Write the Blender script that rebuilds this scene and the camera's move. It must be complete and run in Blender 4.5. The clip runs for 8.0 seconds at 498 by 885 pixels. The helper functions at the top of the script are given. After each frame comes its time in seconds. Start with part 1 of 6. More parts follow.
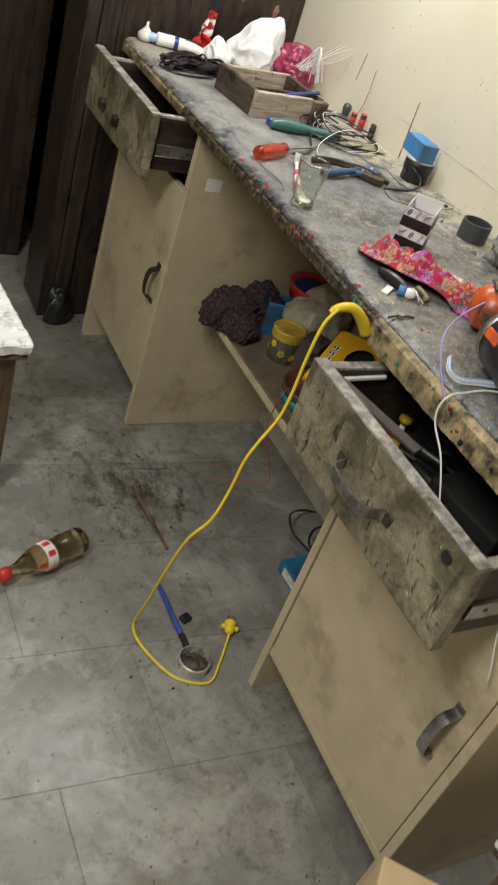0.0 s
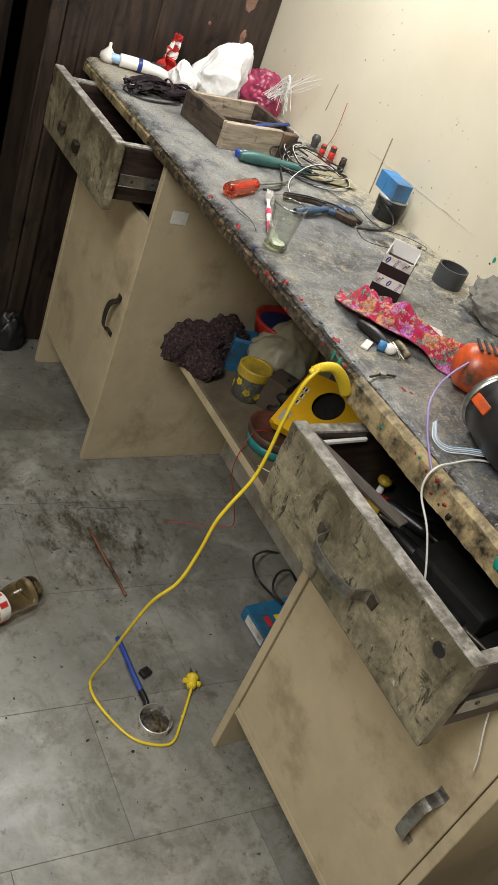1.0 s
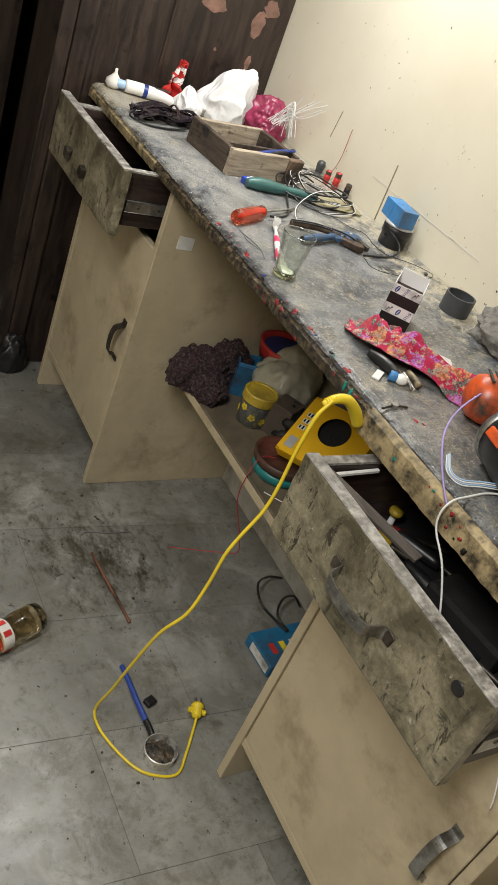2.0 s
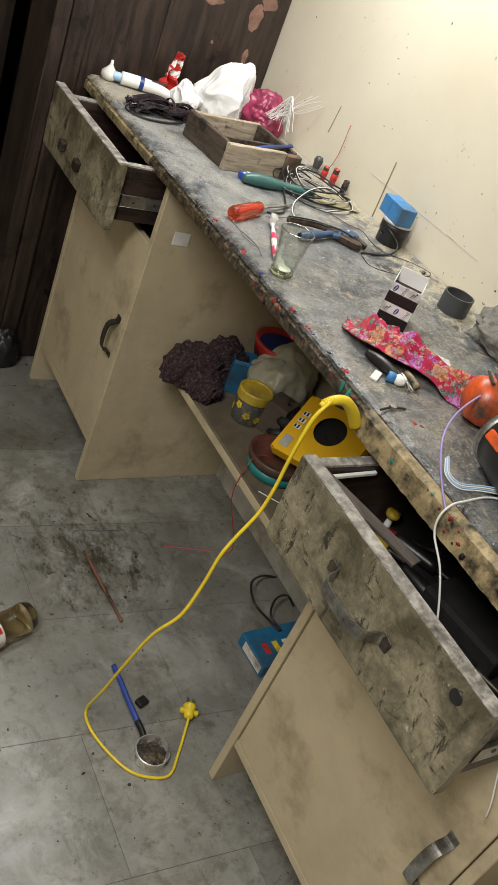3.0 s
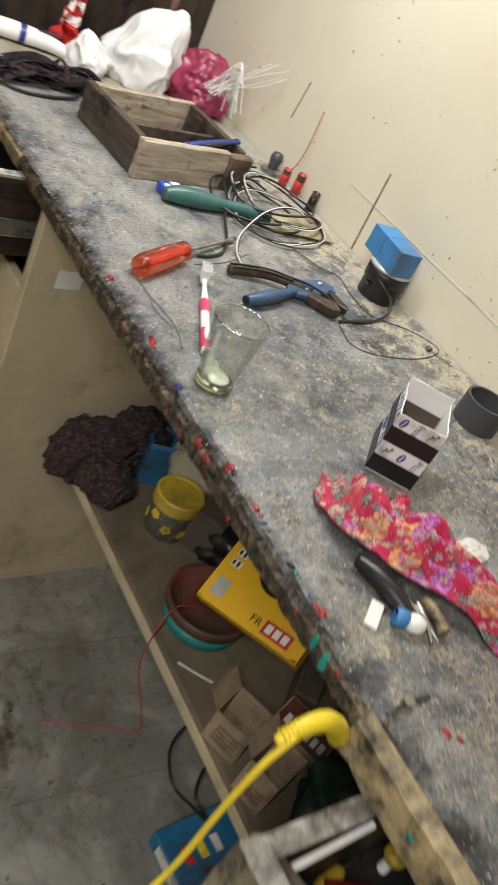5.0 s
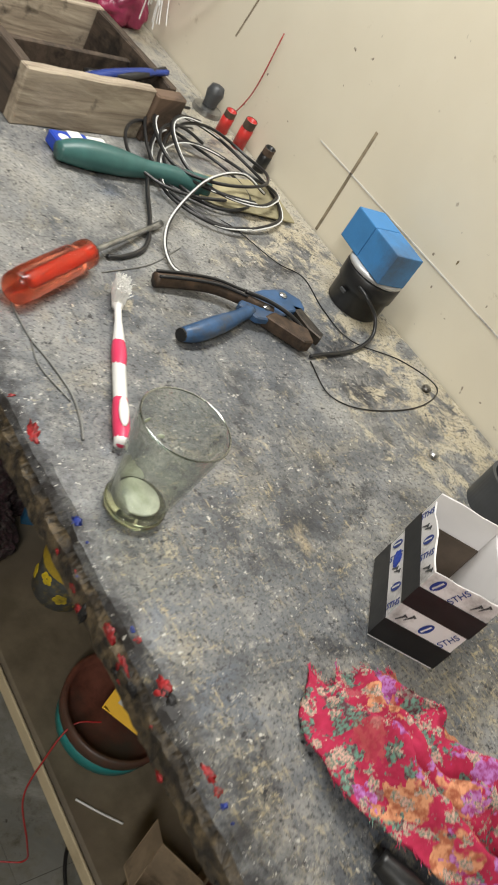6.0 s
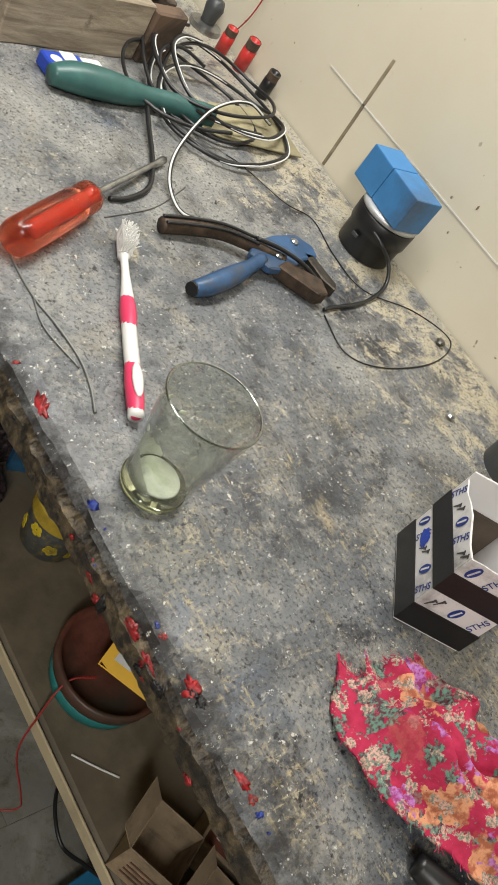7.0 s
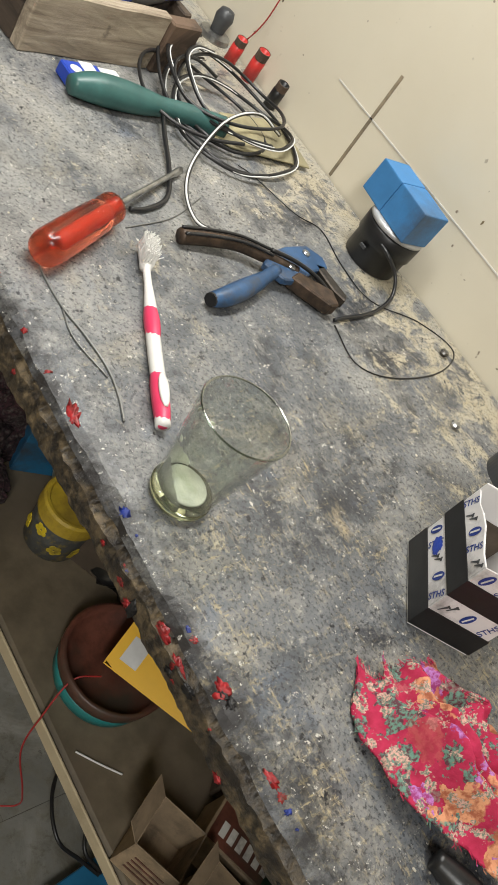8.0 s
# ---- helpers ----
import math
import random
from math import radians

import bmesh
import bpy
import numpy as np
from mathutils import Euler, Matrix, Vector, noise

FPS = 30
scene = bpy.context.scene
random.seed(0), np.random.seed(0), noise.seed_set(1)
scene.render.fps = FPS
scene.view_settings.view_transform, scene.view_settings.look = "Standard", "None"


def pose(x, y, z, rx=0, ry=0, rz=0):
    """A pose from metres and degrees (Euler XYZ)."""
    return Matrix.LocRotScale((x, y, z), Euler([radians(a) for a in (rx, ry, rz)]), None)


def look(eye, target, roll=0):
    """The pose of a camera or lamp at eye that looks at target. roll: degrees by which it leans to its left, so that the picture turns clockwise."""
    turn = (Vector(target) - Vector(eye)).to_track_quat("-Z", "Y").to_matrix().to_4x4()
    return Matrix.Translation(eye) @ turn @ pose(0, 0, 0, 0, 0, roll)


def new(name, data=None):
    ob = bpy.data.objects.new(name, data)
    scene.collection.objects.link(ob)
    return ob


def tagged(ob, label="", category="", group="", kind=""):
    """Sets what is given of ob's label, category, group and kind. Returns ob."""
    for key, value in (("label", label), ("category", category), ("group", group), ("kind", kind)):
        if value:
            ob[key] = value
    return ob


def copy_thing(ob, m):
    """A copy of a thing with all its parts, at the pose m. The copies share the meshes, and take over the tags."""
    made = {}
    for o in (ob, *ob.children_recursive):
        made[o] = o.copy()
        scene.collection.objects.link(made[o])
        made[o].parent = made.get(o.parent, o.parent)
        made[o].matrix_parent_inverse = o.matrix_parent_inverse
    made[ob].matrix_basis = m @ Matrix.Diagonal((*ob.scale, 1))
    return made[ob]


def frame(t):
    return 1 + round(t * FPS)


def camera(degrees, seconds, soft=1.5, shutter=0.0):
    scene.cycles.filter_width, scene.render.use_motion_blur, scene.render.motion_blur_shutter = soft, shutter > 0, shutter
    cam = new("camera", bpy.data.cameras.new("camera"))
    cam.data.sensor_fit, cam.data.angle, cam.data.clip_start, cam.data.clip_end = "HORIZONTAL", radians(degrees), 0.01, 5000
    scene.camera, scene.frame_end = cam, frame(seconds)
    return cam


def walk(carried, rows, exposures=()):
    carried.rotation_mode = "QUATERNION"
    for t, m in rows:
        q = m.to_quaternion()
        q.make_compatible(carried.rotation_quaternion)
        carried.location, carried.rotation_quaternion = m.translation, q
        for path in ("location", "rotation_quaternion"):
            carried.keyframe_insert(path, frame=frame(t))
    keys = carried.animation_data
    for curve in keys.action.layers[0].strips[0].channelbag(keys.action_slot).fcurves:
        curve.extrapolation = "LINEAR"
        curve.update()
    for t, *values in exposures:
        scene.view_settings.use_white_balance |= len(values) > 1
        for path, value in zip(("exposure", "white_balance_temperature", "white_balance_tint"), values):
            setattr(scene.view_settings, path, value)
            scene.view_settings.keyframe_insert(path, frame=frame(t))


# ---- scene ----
cam = camera(33.1, 8.0, soft=1.5, shutter=0.4)
PATH = [
    (0, (-0.851, -0.844, 1.42), (0.127, 0.464, 0.267), 20.7),
    (0.5, (-0.847, -0.746, 1.431), (0.221, 0.528, 0.318), 22.6),
    (1, (-0.842, -0.721, 1.432), (0.243, 0.543, 0.325), 23.5),
    (1.5, (-0.851, -0.704, 1.435), (0.242, 0.566, 0.343), 23.7),
    (2, (-0.859, -0.69, 1.437), (0.239, 0.592, 0.363), 23.6),
    (3.5, (-0.841, -0.628, 1.424), (0.274, 0.63, 0.339), 24.9),
    (4, (-0.734, -0.484, 1.393), (0.347, 0.783, 0.285), 24.8),
    (4.5, (-0.578, -0.316, 1.381), (0.509, 0.921, 0.245), 25.2),
    (5, (-0.488, -0.119, 1.356), (0.727, 1.0, 0.229), 29.0),
    (5.2, (-0.465, -0.008, 1.341), (0.834, 1.005, 0.206), 31.9),
    (6.3, (-0.264, 0.233, 1.258), (1.114, 1.039, 0.054), 37.7),
    (6.5, (-0.267, 0.252, 1.257), (1.116, 1.01, 0.026), 39.0),
    (7, (-0.287, 0.269, 1.251), (1.121, 0.927, -0.008), 41.2),
    (7.5, (-0.307, 0.283, 1.252), (1.126, 0.899, -0.001), 42.8),
    (8, (-0.319, 0.285, 1.252), (1.123, 0.911, 0.015), 43.0),
]
walk(cam, [(t, look(eye, target, roll)) for t, eye, target, roll in PATH],
     exposures=[(0, -0.10), (1, 0.0), (3.5, 0.0), (4.5, -0.10), (5.2, -0.12), (6.3, -0.27), (8, -0.19)])

# ---------- light ----------
world = bpy.data.worlds.new("world")
scene.world = world
world.use_nodes = True
world.node_tree.nodes["Background"].inputs[0].default_value = (0.9, 0.95, 1.0, 1)
world.node_tree.nodes["Background"].inputs[1].default_value = 0.01
scene.view_settings.exposure = 0.0


def area_lamp(name, m, sx, sy, watts, color):
    d = bpy.data.lights.new(name, "AREA")
    d.shape, d.size, d.size_y, d.energy, d.color = "RECTANGLE", sx, sy, watts, color
    ob = new(name, d)
    ob.matrix_world = m
    return ob


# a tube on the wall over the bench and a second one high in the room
area_lamp("wall_tube_light", look((0.34, 0.85, 1.85), (0.36, 0.85, 0.5)), 0.16, 1.15, 25.0, (0.975, 0.97, 0.93))
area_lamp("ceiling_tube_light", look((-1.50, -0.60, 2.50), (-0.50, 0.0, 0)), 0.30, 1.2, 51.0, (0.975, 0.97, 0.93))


# ---------- materials ----------
def mix_rgb(nt, fac, a, b, kind="MIX"):
    n = nt.nodes.new("ShaderNodeMix")
    n.data_type, n.blend_type = "RGBA", kind
    for sock, v in ((n.inputs[0], fac), (n.inputs[6], a), (n.inputs[7], b)):
        if isinstance(v, bpy.types.NodeSocket):
            nt.links.new(v, sock)
        elif isinstance(v, (int, float)):
            sock.default_value = v
        else:
            sock.default_value = (*v, 1)
    return n.outputs[2]


def ramp(nt, value, lo, hi):
    n = nt.nodes.new("ShaderNodeMapRange")
    n.inputs[1].default_value, n.inputs[2].default_value = lo, hi
    nt.links.new(value, n.inputs[0])
    return n.outputs[0]


def noise_tex(nt, scale, detail=4.0, rough=0.6, stretch=None, offset=(0, 0, 0), distort=0.0):
    co = nt.nodes.new("ShaderNodeTexCoord")
    mp = nt.nodes.new("ShaderNodeMapping")
    mp.inputs[1].default_value = offset
    mp.inputs[3].default_value = stretch or (1, 1, 1)
    nt.links.new(co.outputs["Object"], mp.inputs[0])
    n = nt.nodes.new("ShaderNodeTexNoise")
    n.inputs["Scale"].default_value, n.inputs["Detail"].default_value = scale, detail
    n.inputs["Roughness"].default_value, n.inputs["Distortion"].default_value = rough, distort
    nt.links.new(mp.outputs[0], n.inputs["Vector"])
    return n.outputs[0]


def shader(name):
    m = bpy.data.materials.new(name)
    m.use_nodes = True
    return m, m.node_tree, m.node_tree.nodes["Principled BSDF"]


def bump(nt, bsdf, height, strength, distance=0.002):
    b = nt.nodes.new("ShaderNodeBump")
    b.inputs["Strength"].default_value, b.inputs["Distance"].default_value = strength, distance
    nt.links.new(height, b.inputs["Height"])
    nt.links.new(b.outputs[0], bsdf.inputs["Normal"])


def plain(name, color, rough=0.5, metal=0.0, vary=0.25, scale=40.0, relief=0.15, dirt=0.0, dirt_color=(0.05, 0.04, 0.03), dirt_scale=9.0, stretch=None, coat=0.0):
    """A surface with fine grain, broad blotches and some dirt."""
    m, nt, b = shader(name)
    fine = noise_tex(nt, scale, 5, 0.65, stretch)
    broad = noise_tex(nt, scale / 7, 3, 0.5, stretch, (3, 7, 1))
    dark = tuple(c * (1 - vary) for c in color)
    light = tuple(min(1, c * (1 + vary * 0.6)) for c in color)
    col = mix_rgb(nt, ramp(nt, fine, 0.38, 0.62), dark, light)
    col = mix_rgb(nt, ramp(nt, broad, 0.42, 0.60), col, mix_rgb(nt, 0.5, col, dark))
    if dirt:
        d = noise_tex(nt, dirt_scale, 7, 0.7, None, (11, 4, 2))
        col = mix_rgb(nt, ramp(nt, d, 0.58 - dirt * 0.22, 0.76 - dirt * 0.14), col, dirt_color)
    nt.links.new(col, b.inputs["Base Color"])
    r = nt.nodes.new("ShaderNodeMapRange")
    r.inputs[3].default_value, r.inputs[4].default_value = max(0.03, rough - 0.12), min(1, rough + 0.12)
    nt.links.new(fine, r.inputs[0])
    nt.links.new(r.outputs[0], b.inputs["Roughness"])
    b.inputs["Metallic"].default_value = metal
    b.inputs["Coat Weight"].default_value = coat
    if relief:
        bump(nt, b, fine, relief)
    return m


def wood(name, light, dark, rough=0.6, grain=(30, 2, 30), dirt=0.3):
    m, nt, b = shader(name)
    g = noise_tex(nt, 3, 8, 0.7, grain, distort=0.6)
    col = mix_rgb(nt, ramp(nt, g, 0.40, 0.60), dark, light)
    d = noise_tex(nt, 14, 6, 0.7, None, (5, 1, 9))
    col = mix_rgb(nt, ramp(nt, d, 0.64 - dirt * 0.25, 0.72 - dirt * 0.2), col, tuple(c * 0.25 for c in dark))
    nt.links.new(col, b.inputs["Base Color"])
    b.inputs["Roughness"].default_value = rough
    bump(nt, b, g, 0.35)
    return m


def wall_paint():
    m, nt, b = shader("cream_wall_paint")
    broad = noise_tex(nt, 2.2, 5, 0.6)
    fine = noise_tex(nt, 28, 6, 0.7)
    col = mix_rgb(nt, ramp(nt, broad, 0.3, 0.75), (0.62, 0.56, 0.44), (0.72, 0.67, 0.55))
    col = mix_rgb(nt, ramp(nt, fine, 0.66, 0.80), col, (0.36, 0.30, 0.20))
    spots = noise_tex(nt, 75, 2, 0.5, None, (4, 4, 4))
    gate = noise_tex(nt, 6, 3, 0.5, None, (1, 9, 4))
    both = nt.nodes.new("ShaderNodeMath")
    both.operation = "MULTIPLY"
    nt.links.new(ramp(nt, spots, 0.70, 0.74), both.inputs[0])
    nt.links.new(ramp(nt, gate, 0.48, 0.6), both.inputs[1])
    col = mix_rgb(nt, both.outputs[0], col, (0.16, 0.12, 0.08))
    nt.links.new(col, b.inputs["Base Color"])
    b.inputs["Roughness"].default_value = 0.45
    bump(nt, b, fine, 0.12)
    return m


def gather(nt, value, lo, hi, gain, tex):
    """Noise that grows thicker where value goes from lo to hi."""
    n = nt.nodes.new("ShaderNodeMath")
    n.operation, n.inputs[1].default_value = "MULTIPLY_ADD", gain
    nt.links.new(ramp(nt, value, lo, hi), n.inputs[0])
    nt.links.new(tex, n.inputs[2])
    return n.outputs[0]


def bench_laminate():
    """Grey-blue laminate, smudged dark, rubbed down to tan and strewn with dried glue."""
    m, nt, b = shader("worn_bench_laminate")
    co = nt.nodes.new("ShaderNodeTexCoord")
    sep = nt.nodes.new("ShaderNodeSeparateXYZ")
    nt.links.new(co.outputs["Object"], sep.inputs[0])
    x, y = sep.outputs[0], sep.outputs[1]
    broad = noise_tex(nt, 8, 8, 0.68, None, (0, 0, 0), 0.6)
    mid = noise_tex(nt, 34, 8, 0.75, None, (2, 2, 2))
    fine = noise_tex(nt, 190, 6, 0.75)
    col = mix_rgb(nt, ramp(nt, broad, 0.34, 0.66), (0.056, 0.062, 0.073), (0.185, 0.193, 0.203))
    # dark smudges with soft edges
    col = mix_rgb(nt, ramp(nt, noise_tex(nt, 13, 7, 0.66, None, (9, 8, 3), 0.8), 0.50, 0.66), col, (0.030, 0.032, 0.039))
    # dull grey film
    col = mix_rgb(nt, ramp(nt, mid, 0.50, 0.60), col, mix_rgb(nt, 0.62, col, (0.27, 0.265, 0.25)))
    # bare tan along the wall and the far end
    wall_side = gather(nt, x, 0.27, 0.50, 0.21, noise_tex(nt, 30, 10, 0.74, None, (7, 3, 0), 0.5))
    col = mix_rgb(nt, ramp(nt, wall_side, 0.60, 0.68), col, (0.44, 0.39, 0.285))
    far_end = gather(nt, y, 1.10, 1.32, 0.30, noise_tex(nt, 9, 6, 0.7, (2, 1, 1), (3, 3, 3)))
    col = mix_rgb(nt, ramp(nt, far_end, 0.62, 0.70), col, (0.30, 0.25, 0.17))
    # ochre scratches in two directions, thicker towards the working end
    clouds = noise_tex(nt, 14, 7, 0.7, None, (2, 7, 9), 0.6)
    col = mix_rgb(nt, ramp(nt, clouds, 0.54, 0.70), col, mix_rgb(nt, 0.45, col, (0.33, 0.285, 0.19)))
    col = mix_rgb(nt, ramp(nt, noise_tex(nt, 17, 6, 0.65, None, (4, 9, 9), 0.6), 0.58, 0.70), col, mix_rgb(nt, 0.5, col, (0.10, 0.13, 0.19)))
    for stretch, off, lo in (((2.2, 0.7, 1), (1, 8, 3), 0.628), ((0.7, 2.0, 1), (4, 2, 6), 0.635)):
        sc = gather(nt, y, 0.62, 0.30, 0.060, noise_tex(nt, 105, 9, 0.78, stretch, off, 0.3))
        both = nt.nodes.new("ShaderNodeMath")
        both.operation = "MULTIPLY"
        nt.links.new(ramp(nt, sc, lo - 0.03, lo + 0.03), both.inputs[0])
        nt.links.new(ramp(nt, clouds, 0.38, 0.56), both.inputs[1])
        col = mix_rgb(nt, both.outputs[0], col, mix_rgb(nt, 0.85, col, (0.42, 0.35, 0.21)))
    # pale film between the box and the glass, painted in for the tube's sheen
    film = gather(nt, y, 0.52, 0.78, 0.10, noise_tex(nt, 11, 8, 0.7, None, (5, 9, 2), 0.5))
    col = mix_rgb(nt, ramp(nt, film, 0.50, 0.72), col, mix_rgb(nt, 0.6, col, (0.40, 0.39, 0.36)))
    # sharp grain, light and dark
    col = mix_rgb(nt, ramp(nt, noise_tex(nt, 330, 4, 0.7, None, (3, 3, 7)), 0.49, 0.37), col, mix_rgb(nt, 0.72, col, (0.014, 0.015, 0.019)))
    col = mix_rgb(nt, ramp(nt, noise_tex(nt, 75, 9, 0.8, None, (8, 5, 4), 0.4), 0.585, 0.66), col, mix_rgb(nt, 0.7, col, (0.42, 0.40, 0.35)))
    # pits
    col = mix_rgb(nt, ramp(nt, noise_tex(nt, 150, 5, 0.7, None, (6, 6, 1)), 0.605, 0.655), col, (0.020, 0.021, 0.024))
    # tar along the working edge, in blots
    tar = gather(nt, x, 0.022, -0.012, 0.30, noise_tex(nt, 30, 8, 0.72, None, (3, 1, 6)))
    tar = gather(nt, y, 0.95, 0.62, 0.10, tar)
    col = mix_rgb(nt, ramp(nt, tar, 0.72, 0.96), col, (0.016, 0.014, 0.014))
    # pale crumbs stuck to the surface
    col = mix_rgb(nt, ramp(nt, fine, 0.615, 0.65), col, (0.54, 0.52, 0.47))
    nt.links.new(col, b.inputs["Base Color"])
    r = nt.nodes.new("ShaderNodeMapRange")
    r.inputs[3].default_value, r.inputs[4].default_value = 0.14, 0.58
    nt.links.new(mid, r.inputs[0])
    nt.links.new(r.outputs[0], b.inputs["Roughness"])
    bump(nt, b, mix_rgb(nt, 0.4, mid, fine), 0.6, 0.0018)
    return m


def stone_floor():
    m, nt, b = shader("grey_marble")
    info = nt.nodes.new("ShaderNodeObjectInfo")
    veins = noise_tex(nt, 3.5, 8, 0.65, None, (0, 0, 0), 1.2)
    fine = noise_tex(nt, 30, 8, 0.75)
    col = mix_rgb(nt, ramp(nt, veins, 0.3, 0.7), (0.165, 0.164, 0.148), (0.37, 0.358, 0.322))
    col = mix_rgb(nt, ramp(nt, info.outputs["Random"], 0.0, 1.9), col, (0.13, 0.13, 0.122))
    col = mix_rgb(nt, ramp(nt, fine, 0.48, 0.62), col, (0.19, 0.18, 0.15))
    col = mix_rgb(nt, ramp(nt, noise_tex(nt, 7, 9, 0.78, None, (5, 5, 0)), 0.50, 0.70), col, (0.14, 0.125, 0.095))
    col = mix_rgb(nt, ramp(nt, noise_tex(nt, 16, 7, 0.75, None, (8, 2, 0)), 0.56, 0.70), col, (0.085, 0.072, 0.05))
    col = mix_rgb(nt, ramp(nt, noise_tex(nt, 40, 5, 0.65, None, (2, 5, 0)), 0.64, 0.69), col, (0.05, 0.043, 0.033))
    # broad pale and brown stains
    col = mix_rgb(nt, ramp(nt, noise_tex(nt, 4.5, 8, 0.72, None, (1, 3, 0), 0.7), 0.52, 0.66), col, mix_rgb(nt, 0.55, col, (0.43, 0.42, 0.385)))
    col = mix_rgb(nt, ramp(nt, noise_tex(nt, 8.5, 8, 0.74, None, (6, 1, 0), 0.6), 0.56, 0.68), col, mix_rgb(nt, 0.7, col, (0.085, 0.074, 0.052)))
    # an oily patch in front of the knee hole
    co = nt.nodes.new("ShaderNodeTexCoord")
    far = nt.nodes.new("ShaderNodeVectorMath")
    far.operation, far.inputs[1].default_value = "DISTANCE", (-0.06, 0.60, 0.0)
    nt.links.new(co.outputs["Object"], far.inputs[0])
    oil = nt.nodes.new("ShaderNodeMath")
    oil.operation, oil.inputs[1].default_value = "MULTIPLY_ADD", 0.20
    nt.links.new(ramp(nt, far.outputs["Value"], 0.30, 0.02), oil.inputs[0])
    nt.links.new(noise_tex(nt, 18, 9, 0.75, (1.5, 0.8, 1), (4, 4, 0)), oil.inputs[2])
    col = mix_rgb(nt, ramp(nt, oil.outputs[0], 0.59, 0.76), col, (0.050, 0.044, 0.030))
    nt.links.new(col, b.inputs["Base Color"])
    r = nt.nodes.new("ShaderNodeMapRange")
    r.inputs[3].default_value, r.inputs[4].default_value = 0.18, 0.5
    nt.links.new(fine, r.inputs[0])
    nt.links.new(r.outputs[0], b.inputs["Roughness"])
    bump(nt, b, fine, 0.08, 0.001)
    return m


def grimy_front():
    """Cream laminate under olive grime, rubbed thin in places and scratched."""
    m, nt, b = shader("grimy_cream_laminate")
    broad = noise_tex(nt, 10, 8, 0.72, None, (2, 6, 1), 0.4)
    fine = noise_tex(nt, 70, 7, 0.75)
    col = mix_rgb(nt, ramp(nt, broad, 0.40, 0.60), (0.080, 0.068, 0.040), (0.31, 0.272, 0.185))
    col = mix_rgb(nt, ramp(nt, fine, 0.40, 0.60), mix_rgb(nt, 0.45, col, (0.09, 0.078, 0.05)), col)
    for stretch, off, lo, c in (((1, 1.0, 0.35), (5, 2, 8), 0.56, (0.040, 0.034, 0.024)), ((1, 0.45, 1.0), (1, 7, 3), 0.575, (0.045, 0.046, 0.030)), ((1, 1.3, 0.8), (8, 8, 2), 0.62, (0.46, 0.43, 0.34))):
        col = mix_rgb(nt, ramp(nt, noise_tex(nt, 46, 9, 0.78, stretch, off, 0.5), lo, lo + 0.05), col, c)
    nt.links.new(col, b.inputs["Base Color"])
    r = nt.nodes.new("ShaderNodeMapRange")
    r.inputs[3].default_value, r.inputs[4].default_value = 0.30, 0.55
    nt.links.new(fine, r.inputs[0])
    nt.links.new(r.outputs[0], b.inputs["Roughness"])
    bump(nt, b, fine, 0.3, 0.0012)
    return m


WALL = wall_paint()
BENCH = bench_laminate()
FLOOR = stone_floor()
CREAM = plain("cream_laminate", (0.51, 0.425, 0.285), 0.40, vary=0.10, scale=14, relief=0.03, dirt=0.30, dirt_color=(0.27, 0.21, 0.13), dirt_scale=6)
GRIME = grimy_front()
RIM = plain("chipped_grey_edge", (0.36, 0.34, 0.31), 0.5, vary=0.5, scale=60, relief=0.4, dirt=0.6, dirt_scale=30)
EDGE = plain("ragged_bench_edge", (0.17, 0.125, 0.07), 0.4, vary=0.9, scale=130, relief=1.0, dirt=0.95, dirt_color=(0.016, 0.013, 0.012), dirt_scale=48)
DARKWOOD = wood("dark_stained_wood", (0.042, 0.028, 0.021), (0.014, 0.0095, 0.008), 0.4, (14, 14, 1.5), 0.2)
# brown drawer wood, kept extra dark for the shade inside the drawers
DRAWERWOOD = wood("brown_drawer_wood", (0.042, 0.026, 0.021), (0.016, 0.010, 0.008), 0.45, (2, 20, 20))
# near-black standing for shade inside drawers and cabinets; the tool case shares it
SHADEBLACK = plain("shade_black_inside", (0.008, 0.0075, 0.007), 0.7, vary=0.4)
PLASTER = plain("ceiling_plaster", (0.7, 0.68, 0.62), 0.8, vary=0.08, scale=20)
GROUT = plain("dark_joint", (0.12, 0.11, 0.09), 0.8, vary=0.4)
STEEL = plain("dull_steel", (0.45, 0.45, 0.44), 0.32, 0.9, vary=0.3, scale=60, dirt=0.4)


SKIRT = plain("grey_white_board", (0.46, 0.44, 0.39), 0.5, vary=0.12, scale=16, relief=0.05, dirt=0.35, dirt_color=(0.20, 0.17, 0.12), dirt_scale=8)
TAN = plain("tan_edge_band", (0.40, 0.31, 0.17), 0.55, vary=0.3, scale=30, relief=0.3, dirt=0.68, dirt_color=(0.02, 0.018, 0.015), dirt_scale=40)
# cream board lowered in colour to stand for the shade under the bench
DUSTYSHADE = plain("dusty_shaded_laminate", (0.14, 0.112, 0.075), 0.6, vary=0.25, scale=18, relief=0.08, dirt=0.4, dirt_color=(0.13, 0.10, 0.07), dirt_scale=8)
PAINT_RED = plain("dried_red_paint", (0.38, 0.018, 0.022), 0.45, vary=0.5, scale=200, dirt=0.4, dirt_scale=120)
PAINT_BLUE = plain("dried_blue_paint", (0.02, 0.04, 0.24), 0.45, vary=0.4, scale=200)
PAINT_TEAL = plain("dried_teal_paint", (0.01, 0.28, 0.22), 0.4)
PAINT_BLACK = plain("black_tar", (0.012, 0.011, 0.012), 0.5)
DARKSTEEL = plain("rusty_dark_steel", (0.10, 0.085, 0.07), 0.45, 0.7, vary=0.5, scale=60, dirt=0.4)
PAPER = plain("dirty_white_paper", (0.66, 0.64, 0.60), 0.7, vary=0.12, scale=25, dirt=0.15)
